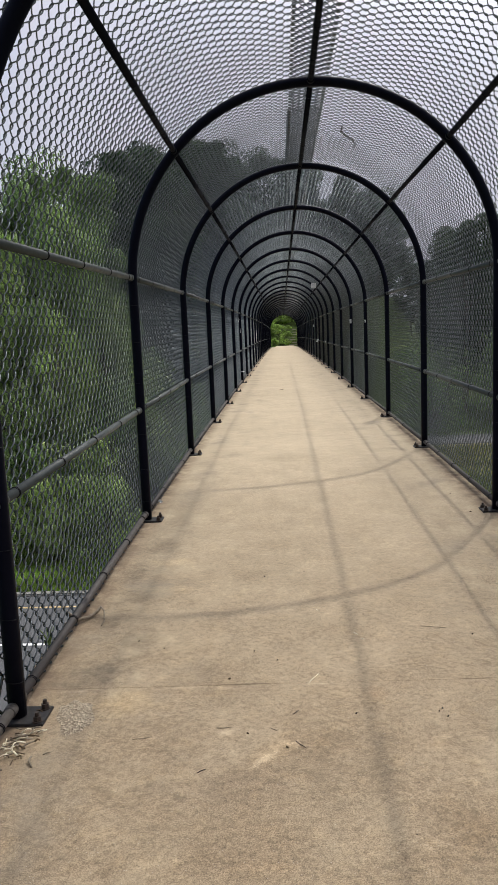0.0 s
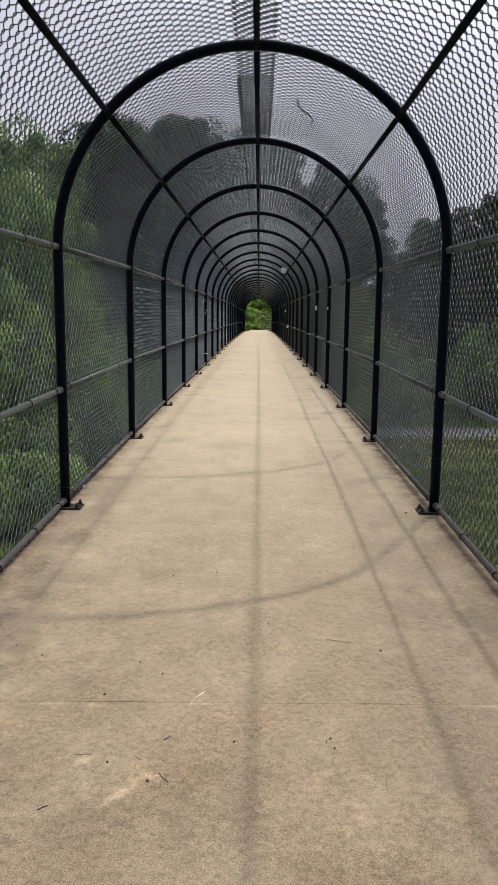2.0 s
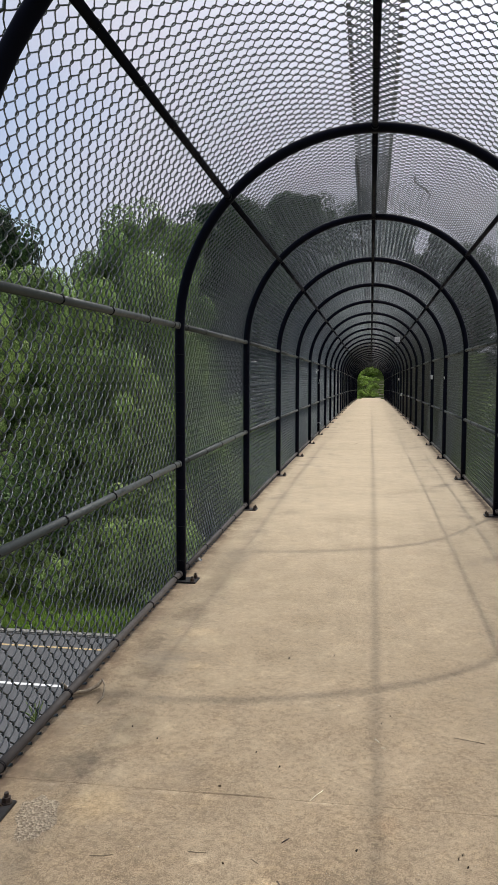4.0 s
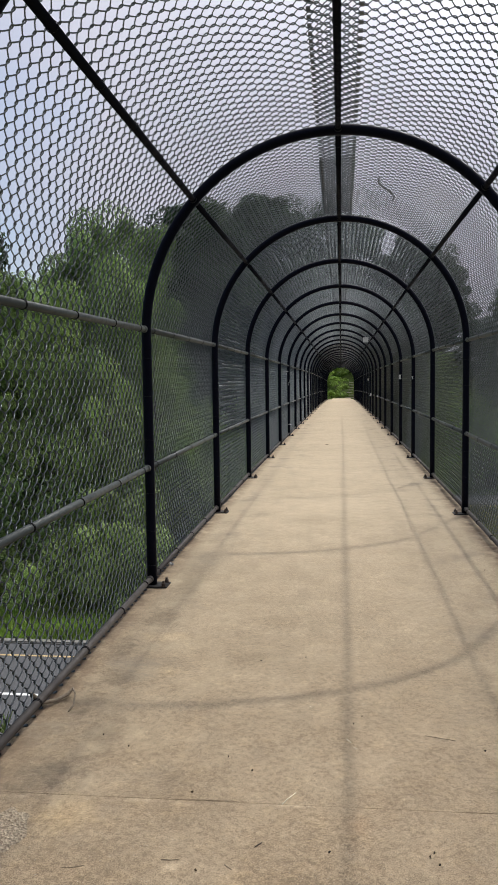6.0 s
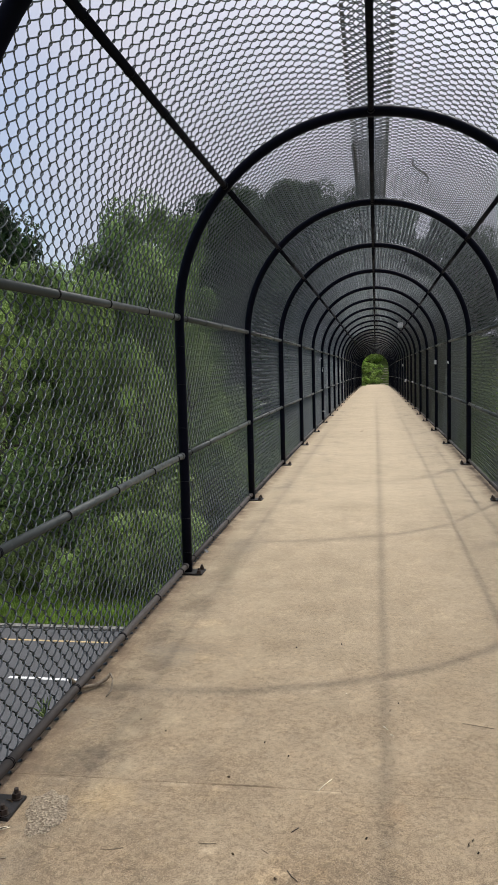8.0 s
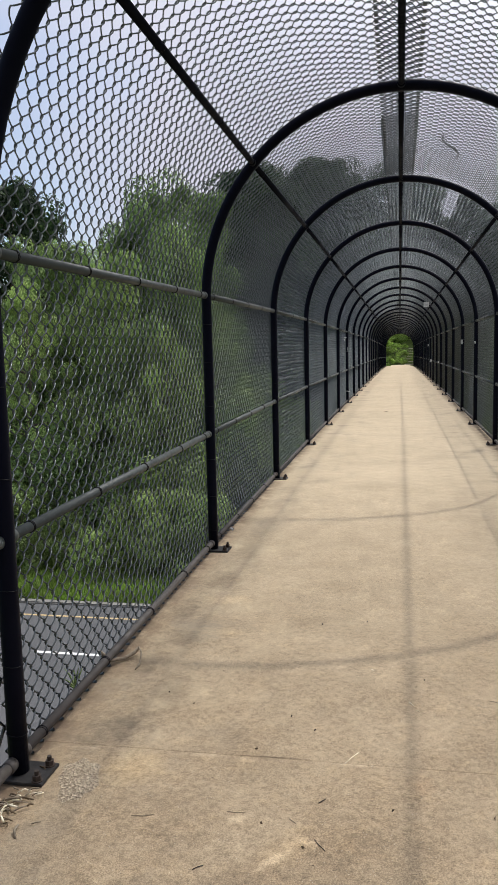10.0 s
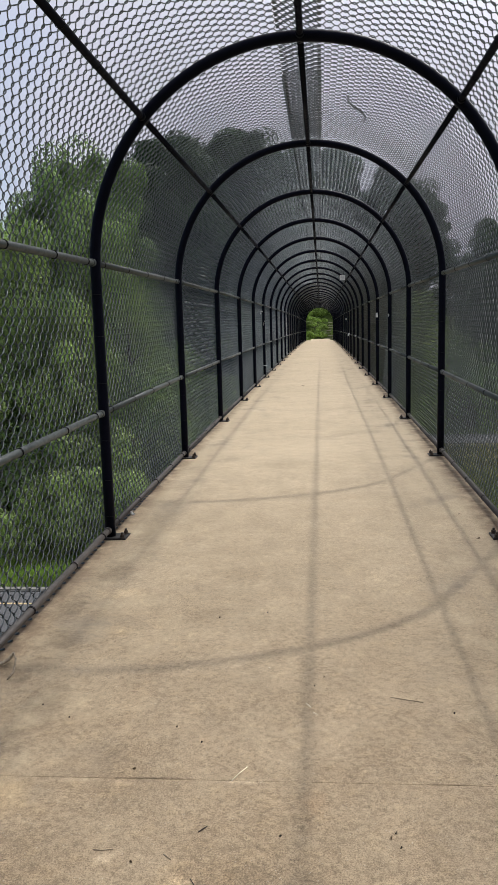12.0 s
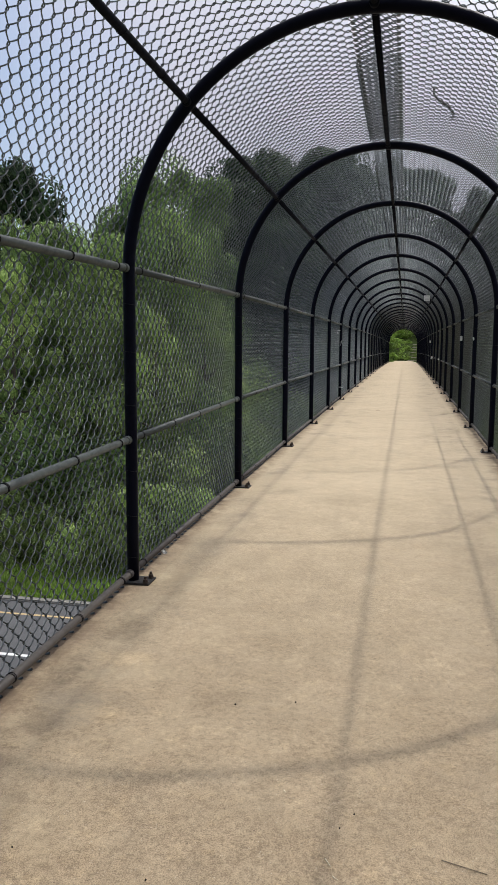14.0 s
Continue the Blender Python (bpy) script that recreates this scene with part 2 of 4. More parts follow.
def paint_material(name, dark, light, rough, worn_tone=(0.11, 0.10, 0.09), spec=0.3):
    m = Mat(name, rough, spec=spec)
    c = m.mix(m.noise(14, 5), dark, light)
    c = m.mix(m.mix(0.5, 0.0, m.ramp(m.noise(60, 4, 0.7), (0.60, 0.0), (0.72, 1.0))), c, worn_tone)
    m.colour(c)
    m.roughness(m.ramp(m.noise(30, 3), (0.3, rough - 0.08), (0.7, rough + 0.1)))
    m.bump(m.noise(160, 2), 0.08, 0.002)
    return m.m


def leaf_material(name, dark, mid, light, thin=0.36):
    m = Mat(name, 0.6, spec=0.2)
    c = m.ramp(m.island(), (0.0, dark), (0.55, mid), (1.0, light))
    big = m.ramp(m.noise(0.6, 4), (0.36, 0.55), (0.5, 0.95), (0.64, 1.45))
    c = m.mix(1.0, c, big, "MULTIPLY")
    m.colour(c)
    t = m.node("ShaderNodeBsdfTranslucent")
    m.link(m.mix(1.0, c, (1.0, 1.2, 0.6), "MULTIPLY"), t.inputs["Color"])
    s = m.node("ShaderNodeMixShader", Fac=thin)
    out = m.nt.nodes["Material Output"]
    m.link(m.bsdf.outputs["BSDF"], s.inputs[1])
    m.link(t.outputs["BSDF"], s.inputs[2])
    m.link(s.outputs["Shader"], out.inputs["Surface"])
    return m.m


def plain_material(name, a, b, scale=20, rough=0.7, bump=0.2, metal=0.0, depth=0.005):
    m = Mat(name, rough, metal)
    m.colour(m.mix(m.ramp(m.noise(scale, 5, 0.6), (0.3, 0.0), (0.7, 1.0)), a, b))
    if bump:
        m.bump(m.noise(scale * 4, 4), bump, depth)
    return m.m


def asphalt_material():
    m = Mat("greyed_asphalt", 0.85, spec=0.3)
    c = m.mix(m.noise(0.4, 4), (0.066, 0.067, 0.070), (0.096, 0.097, 0.101))
    c = m.mix(0.6, c, m.ramp(m.noise(60, 3, 0.7), (0.3, 0.6), (0.7, 1.3)), "MULTIPLY")
    m.colour(c)
    return m.m


def ground_material():
    m = Mat("grass_and_soil_ground", 0.95, spec=0.1)
    green = m.mix(m.noise(0.9, 5), (0.034, 0.056, 0.015), (0.088, 0.120, 0.030))
    dry = m.mix(m.noise(2.0, 5), (0.20, 0.17, 0.075), (0.13, 0.13, 0.05))
    sep = m.node("ShaderNodeSeparateXYZ")
    m.link(m.place, sep.inputs["Vector"])
    wave = m.node("ShaderNodeMath")
    wave.operation = "MULTIPLY_ADD"
    m.link(m.noise(0.25, 3), wave.inputs[0])
    wave.inputs[1].default_value = 8.0
    m.link(sep.outputs["Y"], wave.inputs[2])
    band = m.node("ShaderNodeMapRange")
    band.inputs["From Min"].default_value, band.inputs["From Max"].default_value = 30.0, 60.0
    m.link(wave.outputs["Value"], band.inputs["Value"])
    c = m.mix(m.ramp(band.outputs["Result"], (0.30, 0.0), (0.38, 1.0), (0.60, 1.0), (0.68, 0.0)), green, dry)
    m.colour(m.mix(0.5, c, m.ramp(m.noise(14, 4, 0.7), (0.3, 0.5), (0.7, 1.35)), "MULTIPLY"))
    m.bump(m.noise(9, 5), 0.6, 0.1)
    return m.m


CONCRETE = concrete_material()
PIPE = paint_material("black_coated_steel_pipe", (0.0030, 0.0032, 0.0065), (0.0050, 0.0055, 0.0105), 0.50, (0.008, 0.008, 0.012), 0.3)
PIPE.node_tree.nodes["Principled BSDF"].inputs["IOR"].default_value = 1.22
PIPE.node_tree.nodes["Principled BSDF"].inputs["Specular Tint"].default_value = (0.55, 0.62, 1.0, 1)
RAIL = paint_material("weathered_dark_grey_rail_pipe", (0.040, 0.048, 0.047), (0.072, 0.084, 0.081), 0.5, (0.13, 0.13, 0.12))
WIRE = paint_material("dull_black_wire", (0.124, 0.137, 0.142), (0.164, 0.178, 0.183), 0.36, (0.155, 0.162, 0.162), 0.5)
WIRE.node_tree.nodes["Principled BSDF"].inputs["Metallic"].default_value = 1.0
WIRE.node_tree.nodes["Principled BSDF"].inputs["Specular Tint"].default_value = (0.25, 0.25, 0.27, 1)
PURLIN = paint_material("black_coated_purlin_pipe", (0.0075, 0.0082, 0.0130), (0.0105, 0.0115, 0.0175), 0.55, (0.008, 0.008, 0.012), 0.12)
PURLIN.node_tree.nodes["Principled BSDF"].inputs["IOR"].default_value = 1.15
LOW_RAIL = paint_material("grimy_brown_grey_bottom_rail", (0.040, 0.036, 0.033), (0.085, 0.074, 0.066), 0.6, (0.11, 0.075, 0.05))
TIE = paint_material("dark_tie_wire", (0.006, 0.006, 0.008), (0.012, 0.012, 0.014), 0.5, (0.02, 0.02, 0.02), 0.1)
PLATE = paint_material("black_steel_base_plate", (0.010, 0.010, 0.012), (0.028, 0.026, 0.025), 0.55, (0.09, 0.06, 0.04))
BOLT = paint_material("rusty_dark_bolt", (0.02, 0.017, 0.015), (0.06, 0.04, 0.03), 0.6, (0.14, 0.07, 0.04))
ASPHALT = asphalt_material()
GROUND = ground_material()
KERB = plain_material("pale_kerb_concrete", (0.12, 0.116, 0.105), (0.20, 0.193, 0.175), 6, 0.9)
WHITE_PAINT = plain_material("road_white_paint", (0.55, 0.55, 0.54), (0.72, 0.72, 0.70), 8, 0.7)
FADED_YELLOW = plain_material("faded_yellow_road_paint", (0.42, 0.29, 0.12), (0.52, 0.39, 0.20), 8, 0.7)
BARK = plain_material("grey_brown_bark", (0.05, 0.04, 0.03), (0.12, 0.10, 0.08), 6, 0.95, 0.6, depth=0.03)
LEAF_A = leaf_material("deep_green_leaves", (0.088, 0.140, 0.062), (0.156, 0.230, 0.096), (0.255, 0.338, 0.140))
LEAF_B = leaf_material("mid_green_leaves", (0.122, 0.184, 0.078), (0.218, 0.302, 0.122), (0.330, 0.415, 0.174))
# the backlit shade of the far trees is put into this leaf colour
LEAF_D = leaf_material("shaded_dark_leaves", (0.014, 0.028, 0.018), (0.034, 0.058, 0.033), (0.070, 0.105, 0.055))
# yellow-green, with the sunlight on the low bank painted into the colour
LEAF_C = leaf_material("sun_brightened_yellow_green_leaves", (0.165, 0.232, 0.092), (0.280, 0.360, 0.140), (0.400, 0.475, 0.195))
# leaf colour raised to carry the sunlight on the far bank
LEAF_E = leaf_material("sunlit_bank_leaves", (0.095, 0.155, 0.038), (0.26, 0.36, 0.098), (0.47, 0.56, 0.22), 0.5)
GRASS = leaf_material("verge_grass_blades", (0.115, 0.19, 0.045), (0.20, 0.29, 0.07), (0.31, 0.38, 0.12))
DRY_GRASS = leaf_material("dry_median_grass_blades", (0.07, 0.09, 0.035), (0.13, 0.145, 0.055), (0.25, 0.225, 0.10))
STRAW = plain_material("pale_dry_straw", (0.72, 0.64, 0.46), (0.85, 0.78, 0.60), 60, 0.8, 0.0)
TWIG = plain_material("dry_grey_twig", (0.12, 0.09, 0.06), (0.30, 0.25, 0.18), 40, 0.9)
DARK_TWIG = plain_material("dark_twig", (0.015, 0.012, 0.010), (0.04, 0.03, 0.025), 40, 0.9)
DEAD_LEAF = plain_material("dead_brown_leaf", (0.05, 0.035, 0.022), (0.16, 0.11, 0.06), 30, 0.9)
PALE_STONE = plain_material("pale_step_stone", (0.42, 0.38, 0.30), (0.58, 0.54, 0.45), 5, 0.9)
MOSS = plain_material("mossy_earth", (0.10, 0.15, 0.045), (0.20, 0.27, 0.08), 9, 0.95)
SIGN_WHITE = plain_material("faded_white_sign", (0.60, 0.60, 0.60), (0.72, 0.72, 0.72), 12, 0.5, 0.05)
SIGN_INK = plain_material("grey_sign_ink", (0.40, 0.40, 0.41), (0.48, 0.48, 0.49), 30, 0.6, 0.0)
PLASTIC = plain_material("white_plastic_scrap", (0.62, 0.62, 0.62), (0.78, 0.78, 0.78), 30, 0.5, 0.1)


def spall_material():
    m = Mat("broken_concrete_aggregate", 0.95, spec=0.2)
    stone = m.cells(120)
    c = m.mix(m.ramp(stone.outputs["Color"], (0.2, 0.0), (0.8, 1.0)), (0.27, 0.215, 0.15), (0.47, 0.385, 0.27))
    c = m.mix(0.8, c, m.ramp(m.noise(120, 4, 0.7), (0.3, 0.45), (0.7, 1.25)), "MULTIPLY")
    m.colour(c)
    m.bump(m.mix(0.5, stone.outputs["Distance"], m.noise(90, 4)), 0.9, 0.012)
    return m.m


SPALL = spall_material()


# ---- mesh tools ----
def mesh_of(name, verts, faces, material=None, smooth=False):
    """A mesh from arrays of vertices and of quads (or triangles)."""
    verts, faces = np.asarray(verts, np.float32).reshape(-1, 3), np.asarray(faces, np.int32)
    me = bpy.data.meshes.new(name)
    n, k = faces.shape
    me.vertices.add(len(verts))
    me.vertices.foreach_set("co", verts.ravel())
    me.loops.add(n * k)
    me.loops.foreach_set("vertex_index", faces.ravel())
    me.polygons.add(n)
    me.polygons.foreach_set("loop_start", np.arange(n, dtype=np.int32) * k)
    me.polygons.foreach_set("loop_total", np.full(n, k, np.int32))
    if smooth:
        me.polygons.foreach_set("use_smooth", np.ones(n, bool))
    me.update(calc_edges=True)
    me.validate()
    if material:
        me.materials.append(material)
    return me


def bm_mesh(name, bm, material, smooth=False):
    me = bpy.data.meshes.new(name)
    bm.to_mesh(me)
    bm.free()
    if smooth:
        me.polygons.foreach_set("use_smooth", np.ones(len(me.polygons), bool))
    me.materials.append(material)
    return me


def part(name, data, parent, label="", at=None):
    ob = new(name, data)
    ob.parent = parent
    if at is not None:
        ob.matrix_basis = at
    if label:
        tagged(ob, label)
    return ob


def box_bm(sx, sy, sz, centre=(0, 0, 0), bevel=0.0):
    bm = bmesh.new()
    bmesh.ops.create_cube(bm, size=1, matrix=Matrix.Translation(centre) @ Matrix.Diagonal((sx, sy, sz, 1)))
    if bevel:
        bmesh.ops.bevel(bm, geom=bm.edges[:], offset=bevel, segments=2, affect="EDGES")
    return bm


def tube(points, radius, sides=10, cap=True, bm=None):
    """A pipe along points; radius: one, or one a point."""
    bm = bm or bmesh.new()
    pts = [Vector(p) for p in points]
    rad = radius if isinstance(radius, (list, tuple)) else [radius] * len(pts)
    rings, ref = [], None
    for i, p in enumerate(pts):
        t = (pts[min(i + 1, len(pts) - 1)] - pts[max(i - 1, 0)]).normalized()
        if ref is None:
            ref = t.orthogonal().normalized()
        ref = (ref - t * ref.dot(t)).normalized()
        b = t.cross(ref)
        rings.append([bm.verts.new(p + rad[i] * (math.cos(a) * ref + math.sin(a) * b)) for a in np.linspace(0, 2 * math.pi, sides, endpoint=False)])
    for r0, r1 in zip(rings, rings[1:]):
        for i in range(sides):
            bm.faces.new((r0[i], r0[(i + 1) % sides], r1[(i + 1) % sides], r1[i]))
    if cap:
        bm.faces.new(rings[0][::-1])
        bm.faces.new(rings[-1])
    return bm


def hollow_pipe(length, outer, inner, sides=14):
    """A pipe along +y from 0 with open ends."""
    bm = bmesh.new()
    rings = []
    for y, r in ((0.02, inner), (0, inner), (0, outer), (length, outer), (length, inner), (length - 0.02, inner)):
        rings.append([bm.verts.new((r * math.cos(a), y, r * math.sin(a))) for a in np.linspace(0, 2 * math.pi, sides, endpoint=False)])
    for r0, r1 in zip(rings, rings[1:]):
        for i in range(sides):
            bm.faces.new((r0[i], r1[i], r1[(i + 1) % sides], r0[(i + 1) % sides]))
    bm.faces.new(rings[0])
    bm.faces.new(rings[-1][::-1])
    bmesh.ops.recalc_face_normals(bm, faces=bm.faces[:])
    return bm


def ring_mesh(name, radius, thick, material, axis="y", tail=0.0, sides=11):
    """A wire ring round an axis, with a short twisted tail."""
    pts = []
    for a in np.linspace(0, 2 * math.pi, sides, endpoint=False):
        c, s = radius * math.cos(a), radius * math.sin(a)
        pts.append((c, 0, s) if axis == "y" else (c, s, 0))
    pts.append(pts[0])
    bm = tube(pts, thick, 4, cap=False)
    if tail:
        tube([(-radius, 0.0, 0.0), (-radius - tail, 0.004, 0.006)], thick, 5, bm=bm)
    return bm_mesh(name, bm, material, True)


# ---- measures of the walkway ----
HALF, MID, SPRING = 1.385, 0.020, 1.876
BAY, FIRST = 3.05, 5.85
PIPE_R, RAIL_R = 0.0365, 0.021
LAST = 24
# the hoops at the near end stand a little taller
RISE = 0.017
HOOPS = list(range(-3, LAST + 1))
DECK_END = FIRST + LAST * BAY + 0.25


def arch_point(s, out=0.0):
    """The place (x, z) and outward normal at the length s along the left half of the arch, from the deck up."""
    r = HALF + out
    if s < SPRING:
        return -r, s, -1.0, 0.0
    a = (s - SPRING) / HALF
    return -r * math.cos(a), SPRING + r * math.sin(a), -math.cos(a), math.sin(a)


CROWN = SPRING + HALF * math.pi / 2


def deck_z(y):
    """The deck has a gentle camber, highest at 12.5 m."""
    return -0.014 - (0.0009 if y < 12.5 else 0.0001) * (y - 12.5) ** 2


def bay_pose(k, x=0.0, z=0.0):
    y0, y1 = FIRST + k * BAY, FIRST + (k + 1) * BAY
    slope = math.degrees(math.atan2(deck_z(y1) - deck_z(y0), BAY))
    return pose(x, y0, deck_z(y0) + z, slope)


# ---- deck ----
floor = tagged(new("floor"), "tan weathered concrete deck of the walkway", "floor", kind="structure")
JOINT = 3.052
for y0, y1, n in ((-9.0, JOINT - 0.0007, 14), (JOINT + 0.0007, DECK_END, 40)):
    bm = bmesh.new()
    rows = [[bm.verts.new((MID + x, y + (0.014 * x if abs(y - JOINT) < 0.01 else 0), deck_z(y) + z)) for x, z in ((-1.47, -0.2), (-1.47, -0.004), (-1.466, 0), (1.466, 0), (1.47, -0.004), (1.47, -0.2))] for y in np.linspace(y0, y1, n + 1)]
    for r0, r1 in zip(rows, rows[1:]):
        for i in range(6):
            bm.faces.new((r0[i], r1[i], r1[(i + 1) % 6], r0[(i + 1) % 6]))
    bm.faces.new(rows[0])
    bm.faces.new(rows[-1][::-1])
    bmesh.ops.recalc_face_normals(bm, faces=bm.faces[:])
    part("slab", bm_mesh("slab", bm, CONCRETE), floor)
part("joint_filler", bm_mesh("joint_filler", box_bm(2.93, 0.02, 0.1), DEAD_LEAF), floor, "dirt packed in the deck joint", pose(MID, JOINT, deck_z(JOINT) - 0.056, 0, 0, 0.8))


# ---- enclosure: hoops ----
def build_hoop():
    hoop = tagged(new("arch_hoop"), "black steel pipe hoop bolted to the concrete deck", "arch frame", "hoops over the walkway")
    pts = [(-HALF, 0, z) for z in (0.0, 0.4, 0.9, 1.4)]
    pts += [(-HALF * math.cos(a), 0, SPRING + HALF * math.sin(a)) for a in np.linspace(0, math.pi, 41)]
    pts += [(HALF, 0, z) for z in (1.4, 0.9, 0.4, 0.0)]
    part("pipe", bm_mesh("hoop_pipe", tube(pts, PIPE_R, 16), PIPE, True), hoop)
    plate_me = bm_mesh("base_plate", box_bm(0.20, 0.15, 0.012, (0, 0, 0.006), 0.002), PLATE)
    stud = tube([(0, 0, 0.012), (0, 0, 0.050)], 0.0085, 10)
    for z0, z1, r, n in ((0.012, 0.016, 0.021, 14), (0.016, 0.034, 0.0165, 6)):
        tube([(0, 0, z0), (0, 0, z1)], r, n, bm=stud)
    stud_me = bm_mesh("anchor_bolt", stud, BOLT)
    tie_me = ring_mesh("post_tie", PIPE_R + 0.002, 0.0017, TIE, "z", 0.012)
    for side in (-1, 1):
        plate = part("base_plate", plate_me, hoop, "", pose(side * (HALF - 0.025), 0, 0))
        for dy in (-0.052, 0.052):
            part("anchor_bolt", stud_me, plate, "rusty anchor bolt with nut", pose(-side * 0.072, dy, 0))
        for z in (0.16, 0.42, 0.70, 1.10, 1.42, 1.70):
            part("tie", tie_me, hoop, "", pose(side * HALF, 0, z, 4 * side, 5, 0))
    return hoop


hoop = build_hoop()
hoop.matrix_basis = pose(MID, FIRST, deck_z(FIRST))
for k in HOOPS:
    if k:
        other = copy_thing(hoop, pose(MID, FIRST + k * BAY, deck_z(FIRST + k * BAY)))
        if k < 0:
            other.scale = (1, 1, 1 + RISE)


# ---- enclosure: rails and purlins ----
def build_rail(label, ties, coat, r=RAIL_R):
    rail = tagged(new("rail"), label, "rail", "rails of the walkway enclosure")
    gap = PIPE_R + 0.004
    part("pipe", bm_mesh("rail_pipe", hollow_pipe(BAY - 2 * gap, r, r - 0.004), coat, True), rail, "", pose(0, gap, 0))
    cup = bm_mesh("rail_end", tube([(0, 0, 0), (0, 0.035, 0), (0, 0.040, 0)], [r + 0.005, r + 0.005, r + 0.001], 14), coat, True)
    part("rail_end", cup, rail, "", pose(0, gap - 0.006, 0))
    part("rail_end", cup, rail, "", pose(0, BAY - gap + 0.006, 0, 0, 0, 180))
    ring = ring_mesh("tie", r + 0.0025, 0.0019, TIE, "y", 0.0)
    for y in ties:
        for d in (-0.006, 0.004):
            part("tie", ring, rail, "", pose(0, y + d, 0, 4 if d < 0 else -2, 0, 6))
    return rail


TIES = [0.20, 0.87, 1.55, 2.25, 2.86]
for z, coat, label in (
    (0.060, LOW_RAIL, "grimy brown-grey bottom rail pipe along the deck edge"),
    (0.893, RAIL, "weathered dark grey pipe rail between the hoops"),
    (1.912, RAIL, "weathered dark grey pipe rail between the hoops"),
):
    rail = build_rail(label, TIES, coat)
    for k in HOOPS[:-1]:
        for side in (-1, 1):
            m = bay_pose(k, MID + side * (HALF + 0.006), z)
            if (k, side) == (HOOPS[0], -1):
                rail.matrix_basis = m
            else:
                copy_thing(rail, m)


def build_purlin():
    purlin = tagged(new("purlin"), "black pipe purlin running under the mesh roof", "purlin", "purlins of the mesh roof")
    gap = PIPE_R
    part("pipe", bm_mesh("purlin_pipe", hollow_pipe(BAY - 2 * gap, RAIL_R, 0.017), PURLIN, True), purlin, "", pose(0, gap, 0))
    cup = bm_mesh("purlin_end", tube([(0, 0, 0), (0, 0.035, 0), (0, 0.04, 0)], [0.027, 0.027, 0.022], 14), PURLIN, True)
    part("purlin_end", cup, purlin, "", pose(0, gap - 0.006, 0))
    part("purlin_end", cup, purlin, "", pose(0, BAY - gap + 0.006, 0, 0, 0, 180))
    ring = ring_mesh("tie", RAIL_R + 0.0025, 0.0019, TIE, "y", 0.01)
    for i in range(5):
        part("tie", ring, purlin, "", pose(0, 0.35 + 0.55 * i, 0, 3, 70 * i, 5))
    return purlin


purlin = build_purlin()
for a in (43, 90, 137):
    x, z = MID - HALF * math.cos(radians(a)) + (0.018 if a == 90 else 0), SPRING + HALF * math.sin(radians(a))
    for k in HOOPS[:-1]:
        lift0, lift1 = (z * RISE if k < 0 else 0.0), (z * RISE if k < -1 else 0.0)
        m = bay_pose(k, x, z + lift0) @ pose(0, 0, 0, math.degrees(math.atan2(lift1 - lift0, BAY)))
        if (a, k) == (43, HOOPS[0]):
            purlin.matrix_basis = m
        else:
            copy_thing(purlin, m)


# ---- enclosure: woven wire ----
COLS = 68
STEP = 0.0455
WIRE_R = 0.0037


